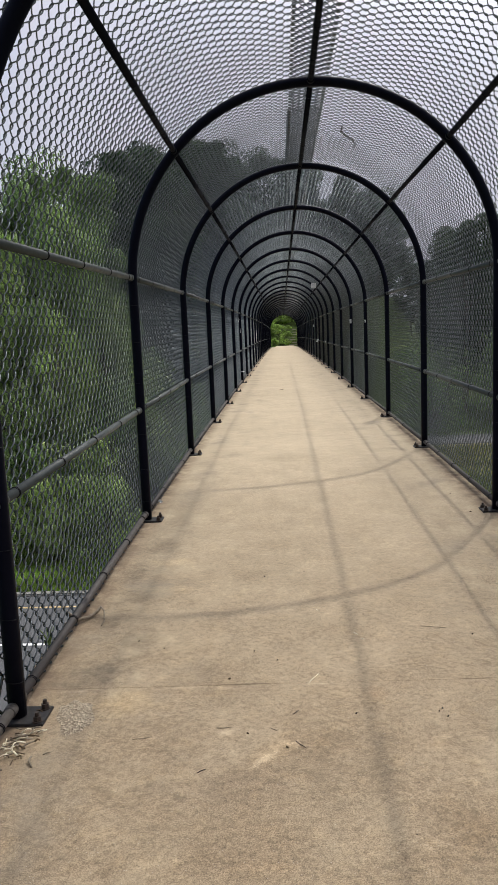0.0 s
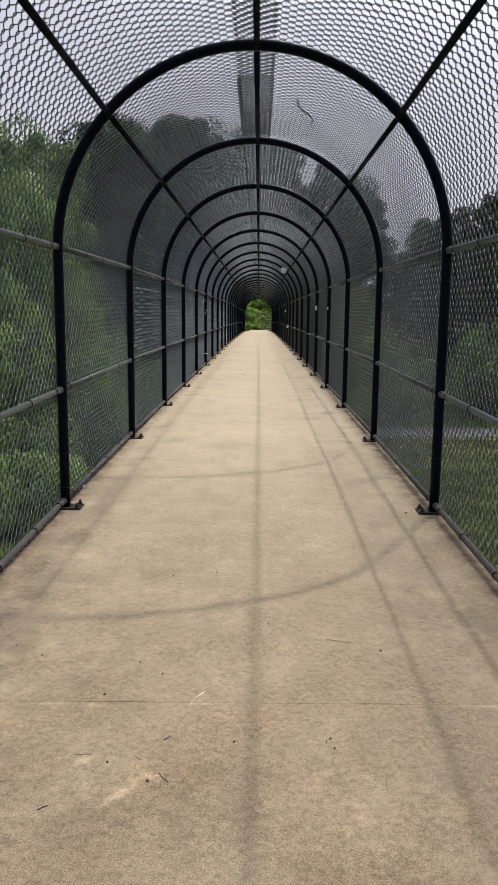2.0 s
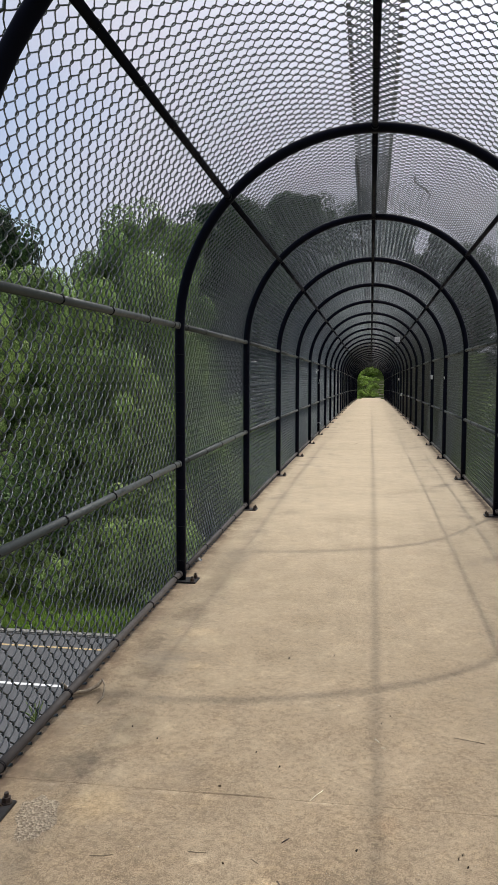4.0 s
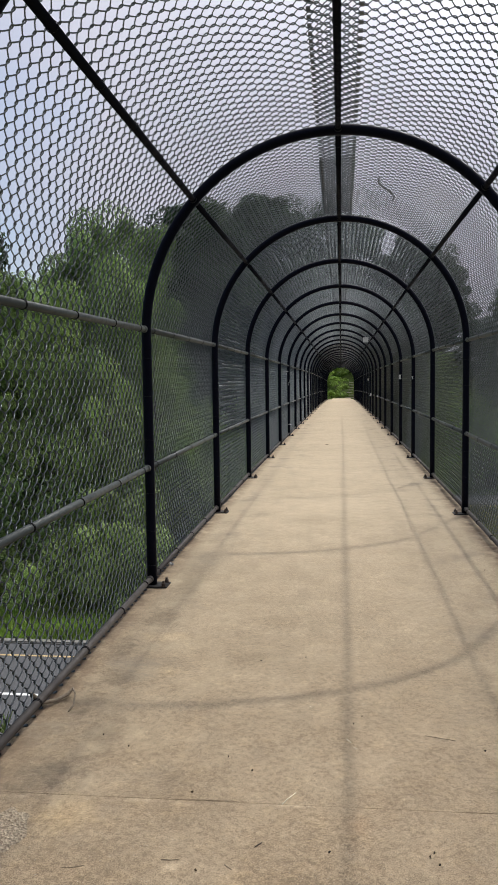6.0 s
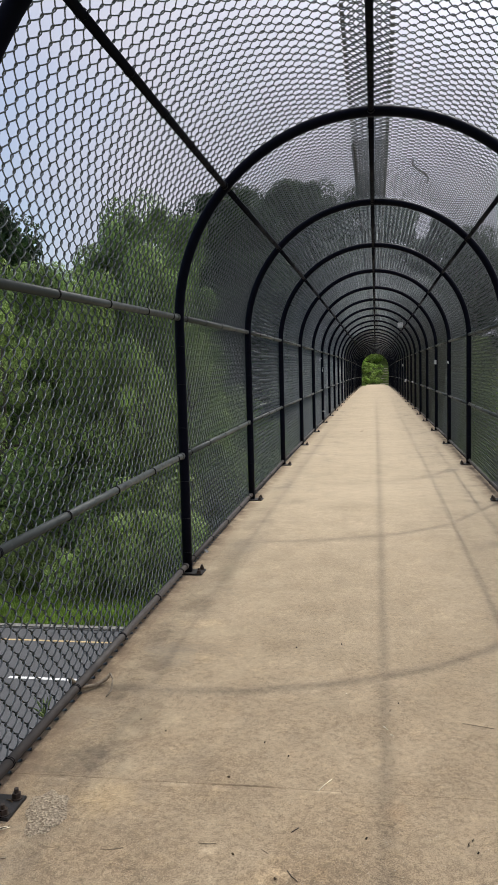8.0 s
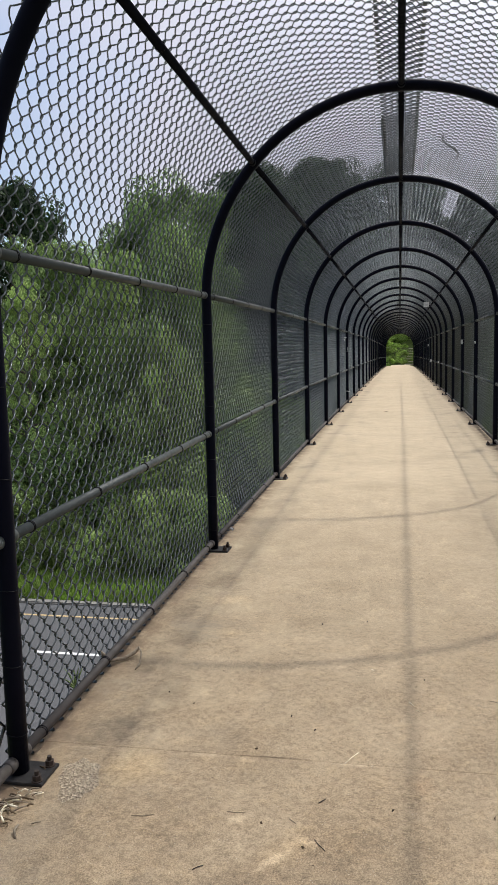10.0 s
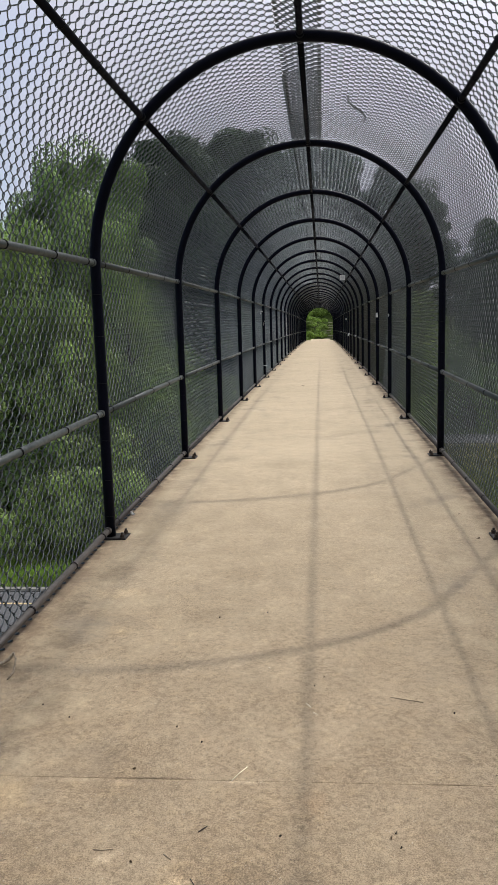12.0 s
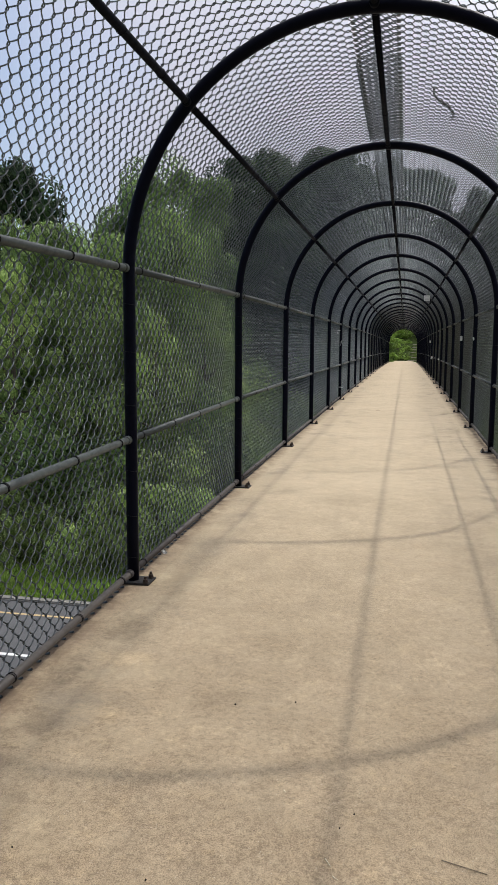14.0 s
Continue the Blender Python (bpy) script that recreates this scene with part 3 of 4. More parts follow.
def fabric_mesh(name, out, sides, woven, side, seed, coarse=1, start=0.0, first=0, rise=0.0):
    """One bay of chain link on one half of the arch: upright zigzag pickets that hook into each other."""
    rng = np.random.default_rng(seed)
    cols, stride, wire = COLS // coarse, STEP * coarse, WIRE_R * coarse
    pitch = BAY / cols
    n = int((CROWN + 0.15 - start) / stride)
    fr = np.array([0.0, 0.18, 0.5, 0.82]) if woven else np.array([0.0])
    js = np.append(np.repeat(np.arange(n), len(fr)) + np.tile(fr, n), n)
    s = start - 0.002 + stride * js
    prof = np.array([arch_point(v, out) for v in s])
    jj = np.floor(js + 1e-6).astype(int)
    f = js - jj
    hook = 0.0060 if woven else 0.0
    verts, faces = [], []
    total = 0

    def add(P, N, radius):
        nonlocal total
        T = np.gradient(P, axis=0)
        T /= np.linalg.norm(T, axis=1)[:, None]
        B = np.cross(T, N)
        B /= np.linalg.norm(B, axis=1)[:, None]
        N2 = np.cross(B, T)
        turns = np.arange(sides) * 2 * math.pi / sides + math.pi / 2
        verts.append(np.stack([P + radius * (math.cos(a) * B + math.sin(a) * N2) for a in turns], 1).reshape(-1, 3))
        i = np.arange(len(P) - 1)
        for q in range(sides):
            q2 = (q + 1) % sides
            faces.append(total + np.stack([i * sides + q, i * sides + q2, (i + 1) * sides + q2, (i + 1) * sides + q], 1))
        total += len(P) * sides

    for k in range(first, cols):
        par = (jj + k) % 2
        y = np.where(par == 0, f, 1 - f)
        y = (k + (0.5 if side > 0 else 0.0)) * pitch - hook + y * (pitch + 2 * hook)
        depth = np.where(par == 0, side, -side) * 0.0105 * np.sin(math.pi * f) ** 0.8
        wob = 0.004 * np.sin(s * 2.1 + k * 0.13 + seed) * np.sin(k * math.pi / cols) + rng.normal(0, 0.0005)
        d = depth + wob
        P = np.stack([-side * (prof[:, 0] + d * prof[:, 2]), y, prof[:, 1] + d * prof[:, 3]], 1)
        P[:, 2] *= 1 + rise * (1 - np.clip(y / BAY, 0, 1))
        N = np.stack([-side * prof[:, 2], np.zeros(len(s)), prof[:, 3]], 1)
        add(P, N, wire)
        if woven:
            # knuckled ends at both edges of the cloth
            for end in (0, -1) if k % 2 == 0 else (-1,):
                q = P[end] * [1, 0, 1] + [0, (k + (par[end] == 0)) * pitch if end == 0 else y[end], 0]
                t = np.array([-N[end][2], 0, N[end][0]]) * (-side)
                go = (-1 if end == 0 else 1) * (t if t[2] > 0 or end == -1 else -t)
                if end == -1:
                    go = np.array([-side * 1.0, 0, 0]) * 1.0
                tip = q + 0.013 * go
                if end == 0:
                    tip = q - 0.034 * N[end] + np.array([0, 0, 0.010])
                add(np.stack([q - 0.008 * go, q + 0.004 * go, tip]), np.stack([np.array([0, 1.0, 0]) if end == 0 else N[end]] * 3), 0.0075 if end == 0 else 0.0095)
    return mesh_of(name, np.concatenate(verts), np.concatenate(faces), WIRE, True)


FABRIC = {}
for side in (-1, 1):
    out = 0.046 if side < 0 else 0.060
    shift = 0.0 if side < 0 else -0.018
    FABRIC[side, "near"] = fabric_mesh("woven_wire", out, 4, True, side, 3 + side, start=shift)
    FABRIC[side, "rising"] = fabric_mesh("woven_wire", out, 4, True, side, 3 + side, start=shift, rise=RISE)
    FABRIC[side, "middle"] = fabric_mesh("woven_wire", out, 3, True, side, 3 + side, start=shift)
    FABRIC[side, "farthest"] = fabric_mesh("woven_wire", out, 3, False, side, 3 + side, 2)
for k in HOOPS[:-1]:
    grade = "rising" if k == -1 else "near" if k == 0 else "middle" if 1 <= k <= 9 else "farthest"
    for side in (-1, 1):
        panel = new("chain_link_panel", FABRIC[side, grade])
        panel.matrix_basis = bay_pose(k, MID, 0) @ Matrix.Diagonal((1, 1, 1 + RISE if k < -1 else 1, 1))
        tagged(panel, "black coated chain link mesh curved over the walkway", "chain link mesh", "mesh panels of the enclosure", "stuff")


# a strip of spare mesh laid along the seam of the second bay
strip = new("mesh_strip", fabric_mesh("woven_wire", 0.053, 3, True, -1, 17, start=CROWN - 0.145, first=21))
strip.matrix_basis = bay_pose(0, MID + 0.012, 0.012) @ pose(0, 0.021, 0)
tagged(strip, "strip of black chain link doubled over the roof seam", "chain link mesh", kind="stuff")


# ---- ground, road and verge ----
ROAD_Z = -5.6


def smooth(a, b, v):
    t = min(1.0, max(0.0, (v - a) / (b - a)))
    return t * t * (3 - 2 * t)


def ground_height(x, y):
    far = smooth(67, 80, y) * 4.75 + smooth(84, 120, y) * 3.0
    back = smooth(4, -6, y) * 5.3
    rough = smooth(23, 27, y) * smooth(42, 38, y) + smooth(52, 58, y) * smooth(2, 8, abs(x)) + smooth(3, -3, y)
    bumps = 0.35 * noise.noise((x * 0.09, y * 0.09, 3.0)) * min(1.0, rough)
    return ROAD_Z + far + back + bumps


def build_ground():
    def axis(lo, hi, fine_lo, fine_hi, fine, coarse):
        out = list(np.arange(fine_lo, fine_hi, fine))
        v, step = fine_hi, fine
        while v < hi:
            out.append(v)
            step = min(step * 1.35, coarse)
            v += step
        out.append(hi)
        v, step = fine_lo, fine
        low = []
        while v > lo:
            step = min(step * 1.35, coarse)
            v -= step
            low.append(max(v, lo))
        return np.array(sorted(set(low + out)))

    xs, ys = axis(-2500, 2500, -60, 60, 1.5, 400), axis(-2500, 2500, -30, 110, 1.5, 400)
    verts = [(x, y, ground_height(x, y)) for y in ys for x in xs]
    w = len(xs)
    faces = [(j * w + i, j * w + i + 1, (j + 1) * w + i + 1, (j + 1) * w + i) for j in range(len(ys) - 1) for i in range(w - 1)]
    return tagged(new("ground", mesh_of("ground", verts, faces, GROUND, True)), "grassy ground sloping up at both ends of the bridge", "ground", kind="structure")


build_ground()
road = tagged(new("road", bm_mesh("road", box_bm(300, 13.5, 0.12, (0, 13.0, ROAD_Z - 0.02), 0), ASPHALT)), "greyed asphalt road passing beneath the walkway", "road", kind="structure")
road_far = tagged(new("road", bm_mesh("road", box_bm(300, 3.4, 0.12, (0, 45.6, ROAD_Z - 0.02), 0), ASPHALT)), "greyed asphalt second carriageway beyond the grass median", "road", kind="structure")
kerb = tagged(new("kerb", bm_mesh("kerb", box_bm(300, 0.26, 0.26, (0, 19.80, ROAD_Z - 0.03), 0.03), KERB)), "pale concrete kerb beside the road", "kerb", kind="structure")
for i in range(40):
    bm = box_bm(3.0, 0.12, 0.006, (0, 0, 0.003))
    dash = new("lane_line", bm_mesh("lane_line", bm, WHITE_PAINT))
    dash.matrix_basis = pose(-104.6 + 6.1 * i, 16.4, ROAD_Z + 0.041)
    tagged(dash, "white painted dash on the asphalt road", "road marking", "lane dashes", "structure")
edge = tagged(new("edge_line", bm_mesh("edge_line", box_bm(300, 0.09, 0.006, (0, 18.8, ROAD_Z + 0.044)), FADED_YELLOW)), "faded pale yellow painted edge line on the asphalt", "road marking", kind="structure")


# ---- plants ----
def leaf_cloud(name, centres, radii, per, size, seed, material, flat=0.75):
    """Many single leaves round clump centres, in one mesh."""
    rng = np.random.default_rng(seed)
    n = len(centres) * per
    c = np.repeat(np.array(centres), per, 0)
    r = np.repeat(np.array(radii), per)
    d = rng.normal(size=(n, 3))
    d /= np.linalg.norm(d, axis=1)[:, None]
    rad = r * rng.uniform(0.1, 1.0, n) ** 0.2
    p = c + d * rad[:, None] * np.array([1, 1, flat])
    u = rng.normal(size=(n, 3))
    u /= np.linalg.norm(u, axis=1)[:, None]
    nrm = d * 1.5 + rng.normal(size=(n, 3)) * 0.5 + np.array([0, 0, 0.3])
    v = np.cross(nrm, u)
    v /= np.linalg.norm(v, axis=1)[:, None]
    u = np.cross(v, nrm)
    u /= np.linalg.norm(u, axis=1)[:, None]
    L = (size * rng.uniform(0.6, 1.35, n))[:, None]
    droop = np.array([0, 0, -0.25]) * L
    quad = np.stack([p - u * L * 0.5, p + v * L * 0.33, p + u * L * 0.5 + droop, p - v * L * 0.33], 1)
    faces = np.arange(n * 4).reshape(-1, 4)
    return mesh_of(name, quad.reshape(-1, 3), faces, material)


def build_tree(height, spread, seed, leaf, label, low=0.3, per=230, size=0.23, clumps=56):
    rng = random.Random(seed)
    tree = tagged(new("tree"), label, "tree", "trees of the woodland")
    bm = bmesh.new()
    lean = [(0, 0, -0.6)]
    for i in range(1, 7):
        lean.append((rng.uniform(-0.03, 0.03) * height * i / 6, rng.uniform(-0.03, 0.03) * height * i / 6, height * 0.85 * i / 6))
    tube(lean, [height * 0.022 * (1 - 0.13 * i) for i in range(7)], 9, bm=bm)
    centres, radii = [], []
    for i in range(14):
        h = height * (low + (0.9 - low) * i / 14)
        a = i * 2.4 + rng.uniform(-0.4, 0.4)
        prof = math.sin(math.pi * min(1, max(0.12, (h / height - low + 0.12) / (1.06 - low)))) ** 0.6
        reach = spread * prof * rng.uniform(0.65, 1.0)
        tip = Vector((math.cos(a) * reach, math.sin(a) * reach, h + height * rng.uniform(0.02, 0.12)))
        base = Vector((0, 0, h * 0.9))
        mid = base.lerp(tip, 0.5) + Vector((0, 0, -0.03 * height * rng.random()))
        tube([base, mid, tip], [0.007 * height, 0.004 * height, 0.001 * height], 5, bm=bm)
        for f in (0.62, 1.0):
            q = base.lerp(tip, f)
            centres.append((q.x + rng.uniform(-0.4, 0.4), q.y + rng.uniform(-0.4, 0.4), q.z + rng.uniform(-0.2, 0.5)))
            radii.append(rng.uniform(0.085, 0.15) * height * 0.8)
    while len(centres) < clumps:
        a, zz = rng.uniform(0, 2 * math.pi), rng.uniform(low, 1.0)
        prof = math.sin(math.pi * min(1, max(0.1, (zz - low + 0.1) / (1.1 - low)))) ** 0.6
        rr = spread * prof * rng.uniform(0.55, 1.05)
        centres.append((math.cos(a) * rr, math.sin(a) * rr, zz * height * 0.97))
        radii.append(rng.uniform(0.05, 0.11) * height * 0.8)
    part("trunk", bm_mesh("trunk", bm, BARK, True), tree)
    part("crown", leaf_cloud("crown", centres, radii, per, size, seed, leaf), tree)
    return tree


def build_shrub(radius, height, seed, leaf, label, per=110, size=0.13, clumps=30):
    rng = random.Random(seed)
    shrub = tagged(new("shrub"), label, "shrub", "undergrowth shrubs")
    bm = bmesh.new()
    centres, radii = [], []
    for i in range(clumps):
        a, f = rng.uniform(0, 2 * math.pi), rng.random() ** 0.6
        z = height * rng.uniform(0.1, 0.95)
        w = radius * f * math.cos(z / height * 1.1)
        centres.append((w * math.cos(a), w * math.sin(a), z))
        radii.append(rng.uniform(0.18, 0.34) * radius)
        if i % 3 == 0:
            tube([(0, 0, -0.3), (w * 0.5 * math.cos(a), w * 0.5 * math.sin(a), z * 0.6), centres[-1]], [0.03, 0.018, 0.006], 5, bm=bm)
    part("stem", bm_mesh("stem", bm, BARK), shrub)
    part("foliage", leaf_cloud("foliage", centres, radii, per, size, seed, leaf), shrub)
    return shrub


TREE_KINDS = [
    (build_tree(16, 4.6, 11, LEAF_A, "tall broadleaf tree with a dark green crown", 0.26, 880, 0.185), 16),
    (build_tree(16, 4.0, 12, LEAF_B, "tall broadleaf tree with a mid green crown", 0.2, 880, 0.185), 16),
    (build_tree(16, 5.2, 13, LEAF_A, "spreading broadleaf tree with a dense dark crown", 0.16, 880, 0.185), 16),
    (build_tree(16, 3.4, 14, LEAF_B, "slender tree with a ragged green crown", 0.2, 840, 0.18), 16),
    (build_tree(16, 4.8, 19, LEAF_C, "low leafy tree with a sunlit yellow-green crown", 0.1, 520, 0.17), 16),
]
# far trees take the leaf colour with shade painted in
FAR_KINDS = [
    (build_tree(16, 4.4, 15, LEAF_D, "distant broadleaf tree with backlit shade in its dark green crown", 0.26, 430, 0.29), 16),
    (build_tree(16, 3.8, 16, LEAF_D, "distant broadleaf tree with a crown coloured dark as in shade", 0.22, 430, 0.29), 16),
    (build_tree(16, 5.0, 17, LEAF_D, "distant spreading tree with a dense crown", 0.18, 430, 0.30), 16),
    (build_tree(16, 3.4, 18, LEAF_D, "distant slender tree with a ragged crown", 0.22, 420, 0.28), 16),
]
SHRUB_KINDS = [
    build_shrub(2.2, 3.6, 21, LEAF_C, "tangled yellow-green roadside shrub", 190, 0.11),
    build_shrub(1.7, 2.6, 22, LEAF_C, "bright green roadside shrub", 190, 0.10),
    build_shrub(2.4, 4.4, 23, LEAF_A, "dark green understory shrub"),
]
EYE_AT = (0.05, 0.4, 1.48)
used = set()


def put_plant(kind, x, y, size, turn, sink=0.0, slim=1.0):
    m = pose(x, y, ground_height(x, y) - sink, 0, 0, turn) @ Matrix.Diagonal((size * slim, size * slim, size, 1))
    if kind.name in used:
        ob = copy_thing(kind, m)
        ob.scale = (size * slim, size * slim, size)
    else:
        used.add(kind.name)
        kind.matrix_basis = m


def tree_top(kind, az, elev, dist, turn):
    """A tree whose top stands at a bearing from the walkway's axis, a rise above eye level and a distance."""
    x, y = EYE_AT[0] + dist * math.sin(radians(az)), EYE_AT[1] + dist * math.cos(radians(az))
    g = ground_height(x, y)
    top = EYE_AT[2] + dist * math.tan(radians(elev))
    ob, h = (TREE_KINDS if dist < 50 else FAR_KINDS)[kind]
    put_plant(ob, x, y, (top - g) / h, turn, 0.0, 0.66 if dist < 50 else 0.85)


SKYLINE = [
    (4, -21.6, 5.6, 29), (4, -14.0, 3.6, 31), (4, -27.5, 5.0, 30), (4, -17.5, 1.5, 28),
    (0, -27.9, 12.2, 60), (1, -26.0, 9.0, 34), (1, -20.0, 9.6, 46), (0, -18.5, 11.9, 36), (2, -15.8, 12.2, 39),
    (1, -13.2, 10.1, 54), (0, -10.9, 13.2, 58), (2, -7.6, 13.3, 86), (1, -10.0, 13.2, 72), (0, -5.2, 13.7, 88), (1, -3.1, 12.0, 96),
    (2, -0.9, 12.5, 98), (0, 1.2, 12.1, 100), (1, 4.6, 10.5, 90), (2, 6.6, 9.8, 84), (0, 7.2, 8.9, 80),
    (3, 12.1, 6.2, 66), (3, 13.2, 6.9, 62), (2, 15.4, 6.3, 66), (0, 17.6, 8.6, 62), (1, 20.5, 8.0, 64), (2, 24.0, 8.5, 60),
    (3, -17.0, 9.5, 31), (3, -23.0, 8.2, 33), (1, -20.0, 7.8, 30), (3, -10.4, 9.0, 54), (1, -8.6, 8.5, 56), (2, -16.0, 8.0, 34),
    (3, 10.4, 4.4, 78), (3, 14.2, 5.0, 80), (2, 19.0, 5.0, 80), (0, 23.0, 5.0, 80), (2, -33.0, 11.0, 62), (2, 28.0, 8.5, 62),
    (1, -2.0, 9.0, 104), (2, 2.6, 8.8, 104), (0, 9.4, 4.4, 92), (2, -6.5, 9.5, 84), (3, 6.5, 7.0, 92), (3, 0.2, 8.0, 94),
]
for i, (kind, az, elev, dist) in enumerate(SKYLINE):
    tree_top(kind, az, elev, dist + 24 if abs(az) < 9 and dist > 70 else dist, 67 * i % 360)
rng = random.Random(5)
for i in range(70):
    x = rng.uniform(-26, -5.8)
    y = rng.uniform(24.5, 33) + 0.15 * rng.random() * abs(x)
    put_plant(SHRUB_KINDS[(0, 1, 1, 2)[i % 4]], x, y, rng.uniform(0.7, 1.35), rng.uniform(0, 360))
for i in range(30):
    x, y = rng.uniform(-22, -5.6), rng.uniform(22.6, 24.2)
    put_plant(SHRUB_KINDS[(1, 0, 1)[i % 3]], x, y, rng.uniform(0.4, 0.75), rng.uniform(0, 360))
for i in range(36):
    x, y = rng.uniform(-24, -6.0), rng.uniform(30, 42)
    put_plant(SHRUB_KINDS[(i * 2) % 3], x, y, rng.uniform(1.0, 1.7), rng.uniform(0, 360))
for i in range(40):
    x, y = rng.uniform(8.5, 46), rng.uniform(49.5, 58)
    put_plant(SHRUB_KINDS[2], x, y, rng.uniform(0.9, 1.7), rng.uniform(0, 360))
for i in range(20):
    x, y = rng.uniform(-30, -7.5), rng.uniform(54, 61)
    put_plant(SHRUB_KINDS[i % 3], x, y, rng.uniform(0.9, 1.7), rng.uniform(0, 360))


# ---- far end: steps and bank ----
END_Z = deck_z(DECK_END)
pad = tagged(new("landing_pad", bm_mesh("landing_pad", box_bm(2.0, 3.3, 0.3, (0, 0, -0.15), 0.02), CONCRETE)), "tan concrete path rising from the end of the walkway", "path", kind="structure")
pad.matrix_basis = pose(0.1, DECK_END + 1.68, END_Z - 0.004, 1.2)
stair = tagged(new("outdoor_steps"), "pale stone steps climbing a green bank", "stairs")
for i in range(7):
    wide = 0.95 - 0.085 * i
    step = part("step", bm_mesh("step", box_bm(wide, 0.30, 0.07, (0.475 - wide / 2, 0, 0.035), 0.015), PALE_STONE), stair, "", pose(0.02 * math.sin(5 * i), 0.55 * i, 0.27 * i, 0, 1.2 * math.sin(3 * i), 0))
    part("riser", bm_mesh("riser", box_bm(wide - 0.02, 0.34, 0.19, (0.475 - wide / 2, 0, -0.095), 0.01), MOSS), step, "mossy green riser", pose(0, 0.12, -0.002))
stair.matrix_basis = pose(0.98, DECK_END + 3.55, END_Z + 0.05)
bank = tagged(new("bank"), "green planted bank behind the landing", "bank", kind="structure")
bm = bmesh.new()
grid = [[bm.verts.new((x, DECK_END + 3.2 + d, END_Z - 0.35 + 0.46 * d + 0.15 * noise.noise((x, d, 1.0)))) for x in np.linspace(-14, 14, 29)] for d in np.linspace(0, 12, 13)]
for r0, r1 in zip(grid, grid[1:]):
    for i in range(28):
        bm.faces.new((r0[i], r0[i + 1], r1[i + 1], r1[i]))
part("bank_slope", bm_mesh("bank_slope", bm, GROUND, True), bank)
BANK_SHRUB = build_shrub(2.0, 2.8, 24, LEAF_E, "bright green shrub on the bank beyond the walkway", 170, 0.16, 16)
for i in range(70):
    a, d = rng.uniform(-3.2, 3.0), rng.uniform(0.3, 11.5)
    if 0.45 < a < 1.75 and d < 6.5:
        continue
    size = rng.uniform(0.22, 0.45) + 0.03 * d
    m = pose(a, DECK_END + 3.2 + d, END_Z - 0.4 + 0.46 * d, 0, 0, rng.uniform(0, 360)) @ Matrix.Diagonal((size, size, size, 1))
    if BANK_SHRUB.name not in used:
        used.add(BANK_SHRUB.name)
        BANK_SHRUB.matrix_basis = m
    else:
        ob = copy_thing(BANK_SHRUB, m)
        ob.scale = (size, size, size)


# ---- signs ----
sign = tagged(new("hanging_sign"), "small faded white sign hanging under a hoop", "sign")
part("plate", bm_mesh("plate", box_bm(0.16, 0.004, 0.15, (0, 0, 0), 0.001), SIGN_WHITE), sign)
part("hook", bm_mesh("hook", tube([(0.02, 0, 0.075), (0.03, 0, 0.14), (0.05, 0, 0.20), (0.04, 0.02, 0.29)], 0.004, 6), DARK_TWIG), sign)
for dz in (-0.04, 0.0, 0.04):
    part("print_bar", bm_mesh("print_bar", box_bm(0.11, 0.002, 0.014, (0, -0.004, dz)), SIGN_INK), sign)
sign.matrix_basis = pose(0.81, FIRST + 6 * BAY - 0.06, 2.70)
label_plate = tagged(new("post_label"), "small white label stuck on a hoop post", "label")
part("plate", bm_mesh("plate", box_bm(0.046, 0.003, 0.10, (0, 0, 0), 0.001), SIGN_WHITE), label_plate)
label_plate.matrix_basis = pose(MID + HALF - 0.02, FIRST + 4 * BAY - 0.041, 1.53)


# ---- small things on and around the deck ----
def curve_thing(name, points, radius, material, label, category, sides=6):
    ob = tagged(new(name, bm_mesh(name, tube(points, radius, sides), material, True)), label, category)
    return ob


bent = [(-1.42, 3.72, 0.0), (-1.38, 3.75, -0.055), (-1.33, 3.81, -0.068), (-1.295, 3.87, -0.06), (-1.283, 3.91, -0.045)]
curve_thing("twig", bent, [0.010, 0.011, 0.010, 0.009, 0.007], TWIG, "bent grey twig caught under the bottom rail", "twig")
curve_thing("stalk", [(-1.283, 3.90, -0.040), (-1.255, 3.86, -0.05), (-1.235, 3.78, -0.075), (-1.238, 3.72, -0.080)], 0.004, TWIG, "thin dry stalk arching onto the concrete", "twig")
curve_thing("roof_twig", [(0.40, 7.50, 3.285), (0.405, 7.68, 3.29), (0.45, 7.80, 3.28), (0.53, 7.92, 3.262), (0.575, 8.06, 3.245), (0.57, 8.2, 3.245)], 0.0095, DARK_TWIG, "thin dark twig lying on the mesh roof", "twig")

weed = tagged(new("weed"), "small yellow-green weed growing at the deck edge", "weed")
for i, (dx, dy, tall) in enumerate(((-0.03, 0.05, 0.11), (-0.05, -0.03, 0.09), (0.0, 0.09, 0.10), (-0.02, -0.06, 0.07), (-0.06, 0.02, 0.12), (0.01, 0.02, 0.13))):
    bm = bmesh.new()
    edges = []
    for f, w in ((0, 0.002), (0.35, 0.006), (0.7, 0.005), (1.0, 0.001)):
        cx, cy, cz = dx * f ** 1.5, dy * f ** 1.4, tall * f * (1 - 0.2 * f)
        edges.append([bm.verts.new((cx + sx * w * 0.4, cy + sx * w, cz + sz)) for sx, sz in ((-1, 0), (0, -0.002), (1, 0), (0, 0.001))])
    for r0, r1 in zip(edges, edges[1:]):
        for j in range(4):
            bm.faces.new((r0[j], r0[(j + 1) % 4], r1[(j + 1) % 4], r1[j]))
    part("blade", bm_mesh("blade", bm, LEAF_C, True), weed)
weed.matrix_basis = pose(-1.437, 3.47, deck_z(3.47) - 0.001)

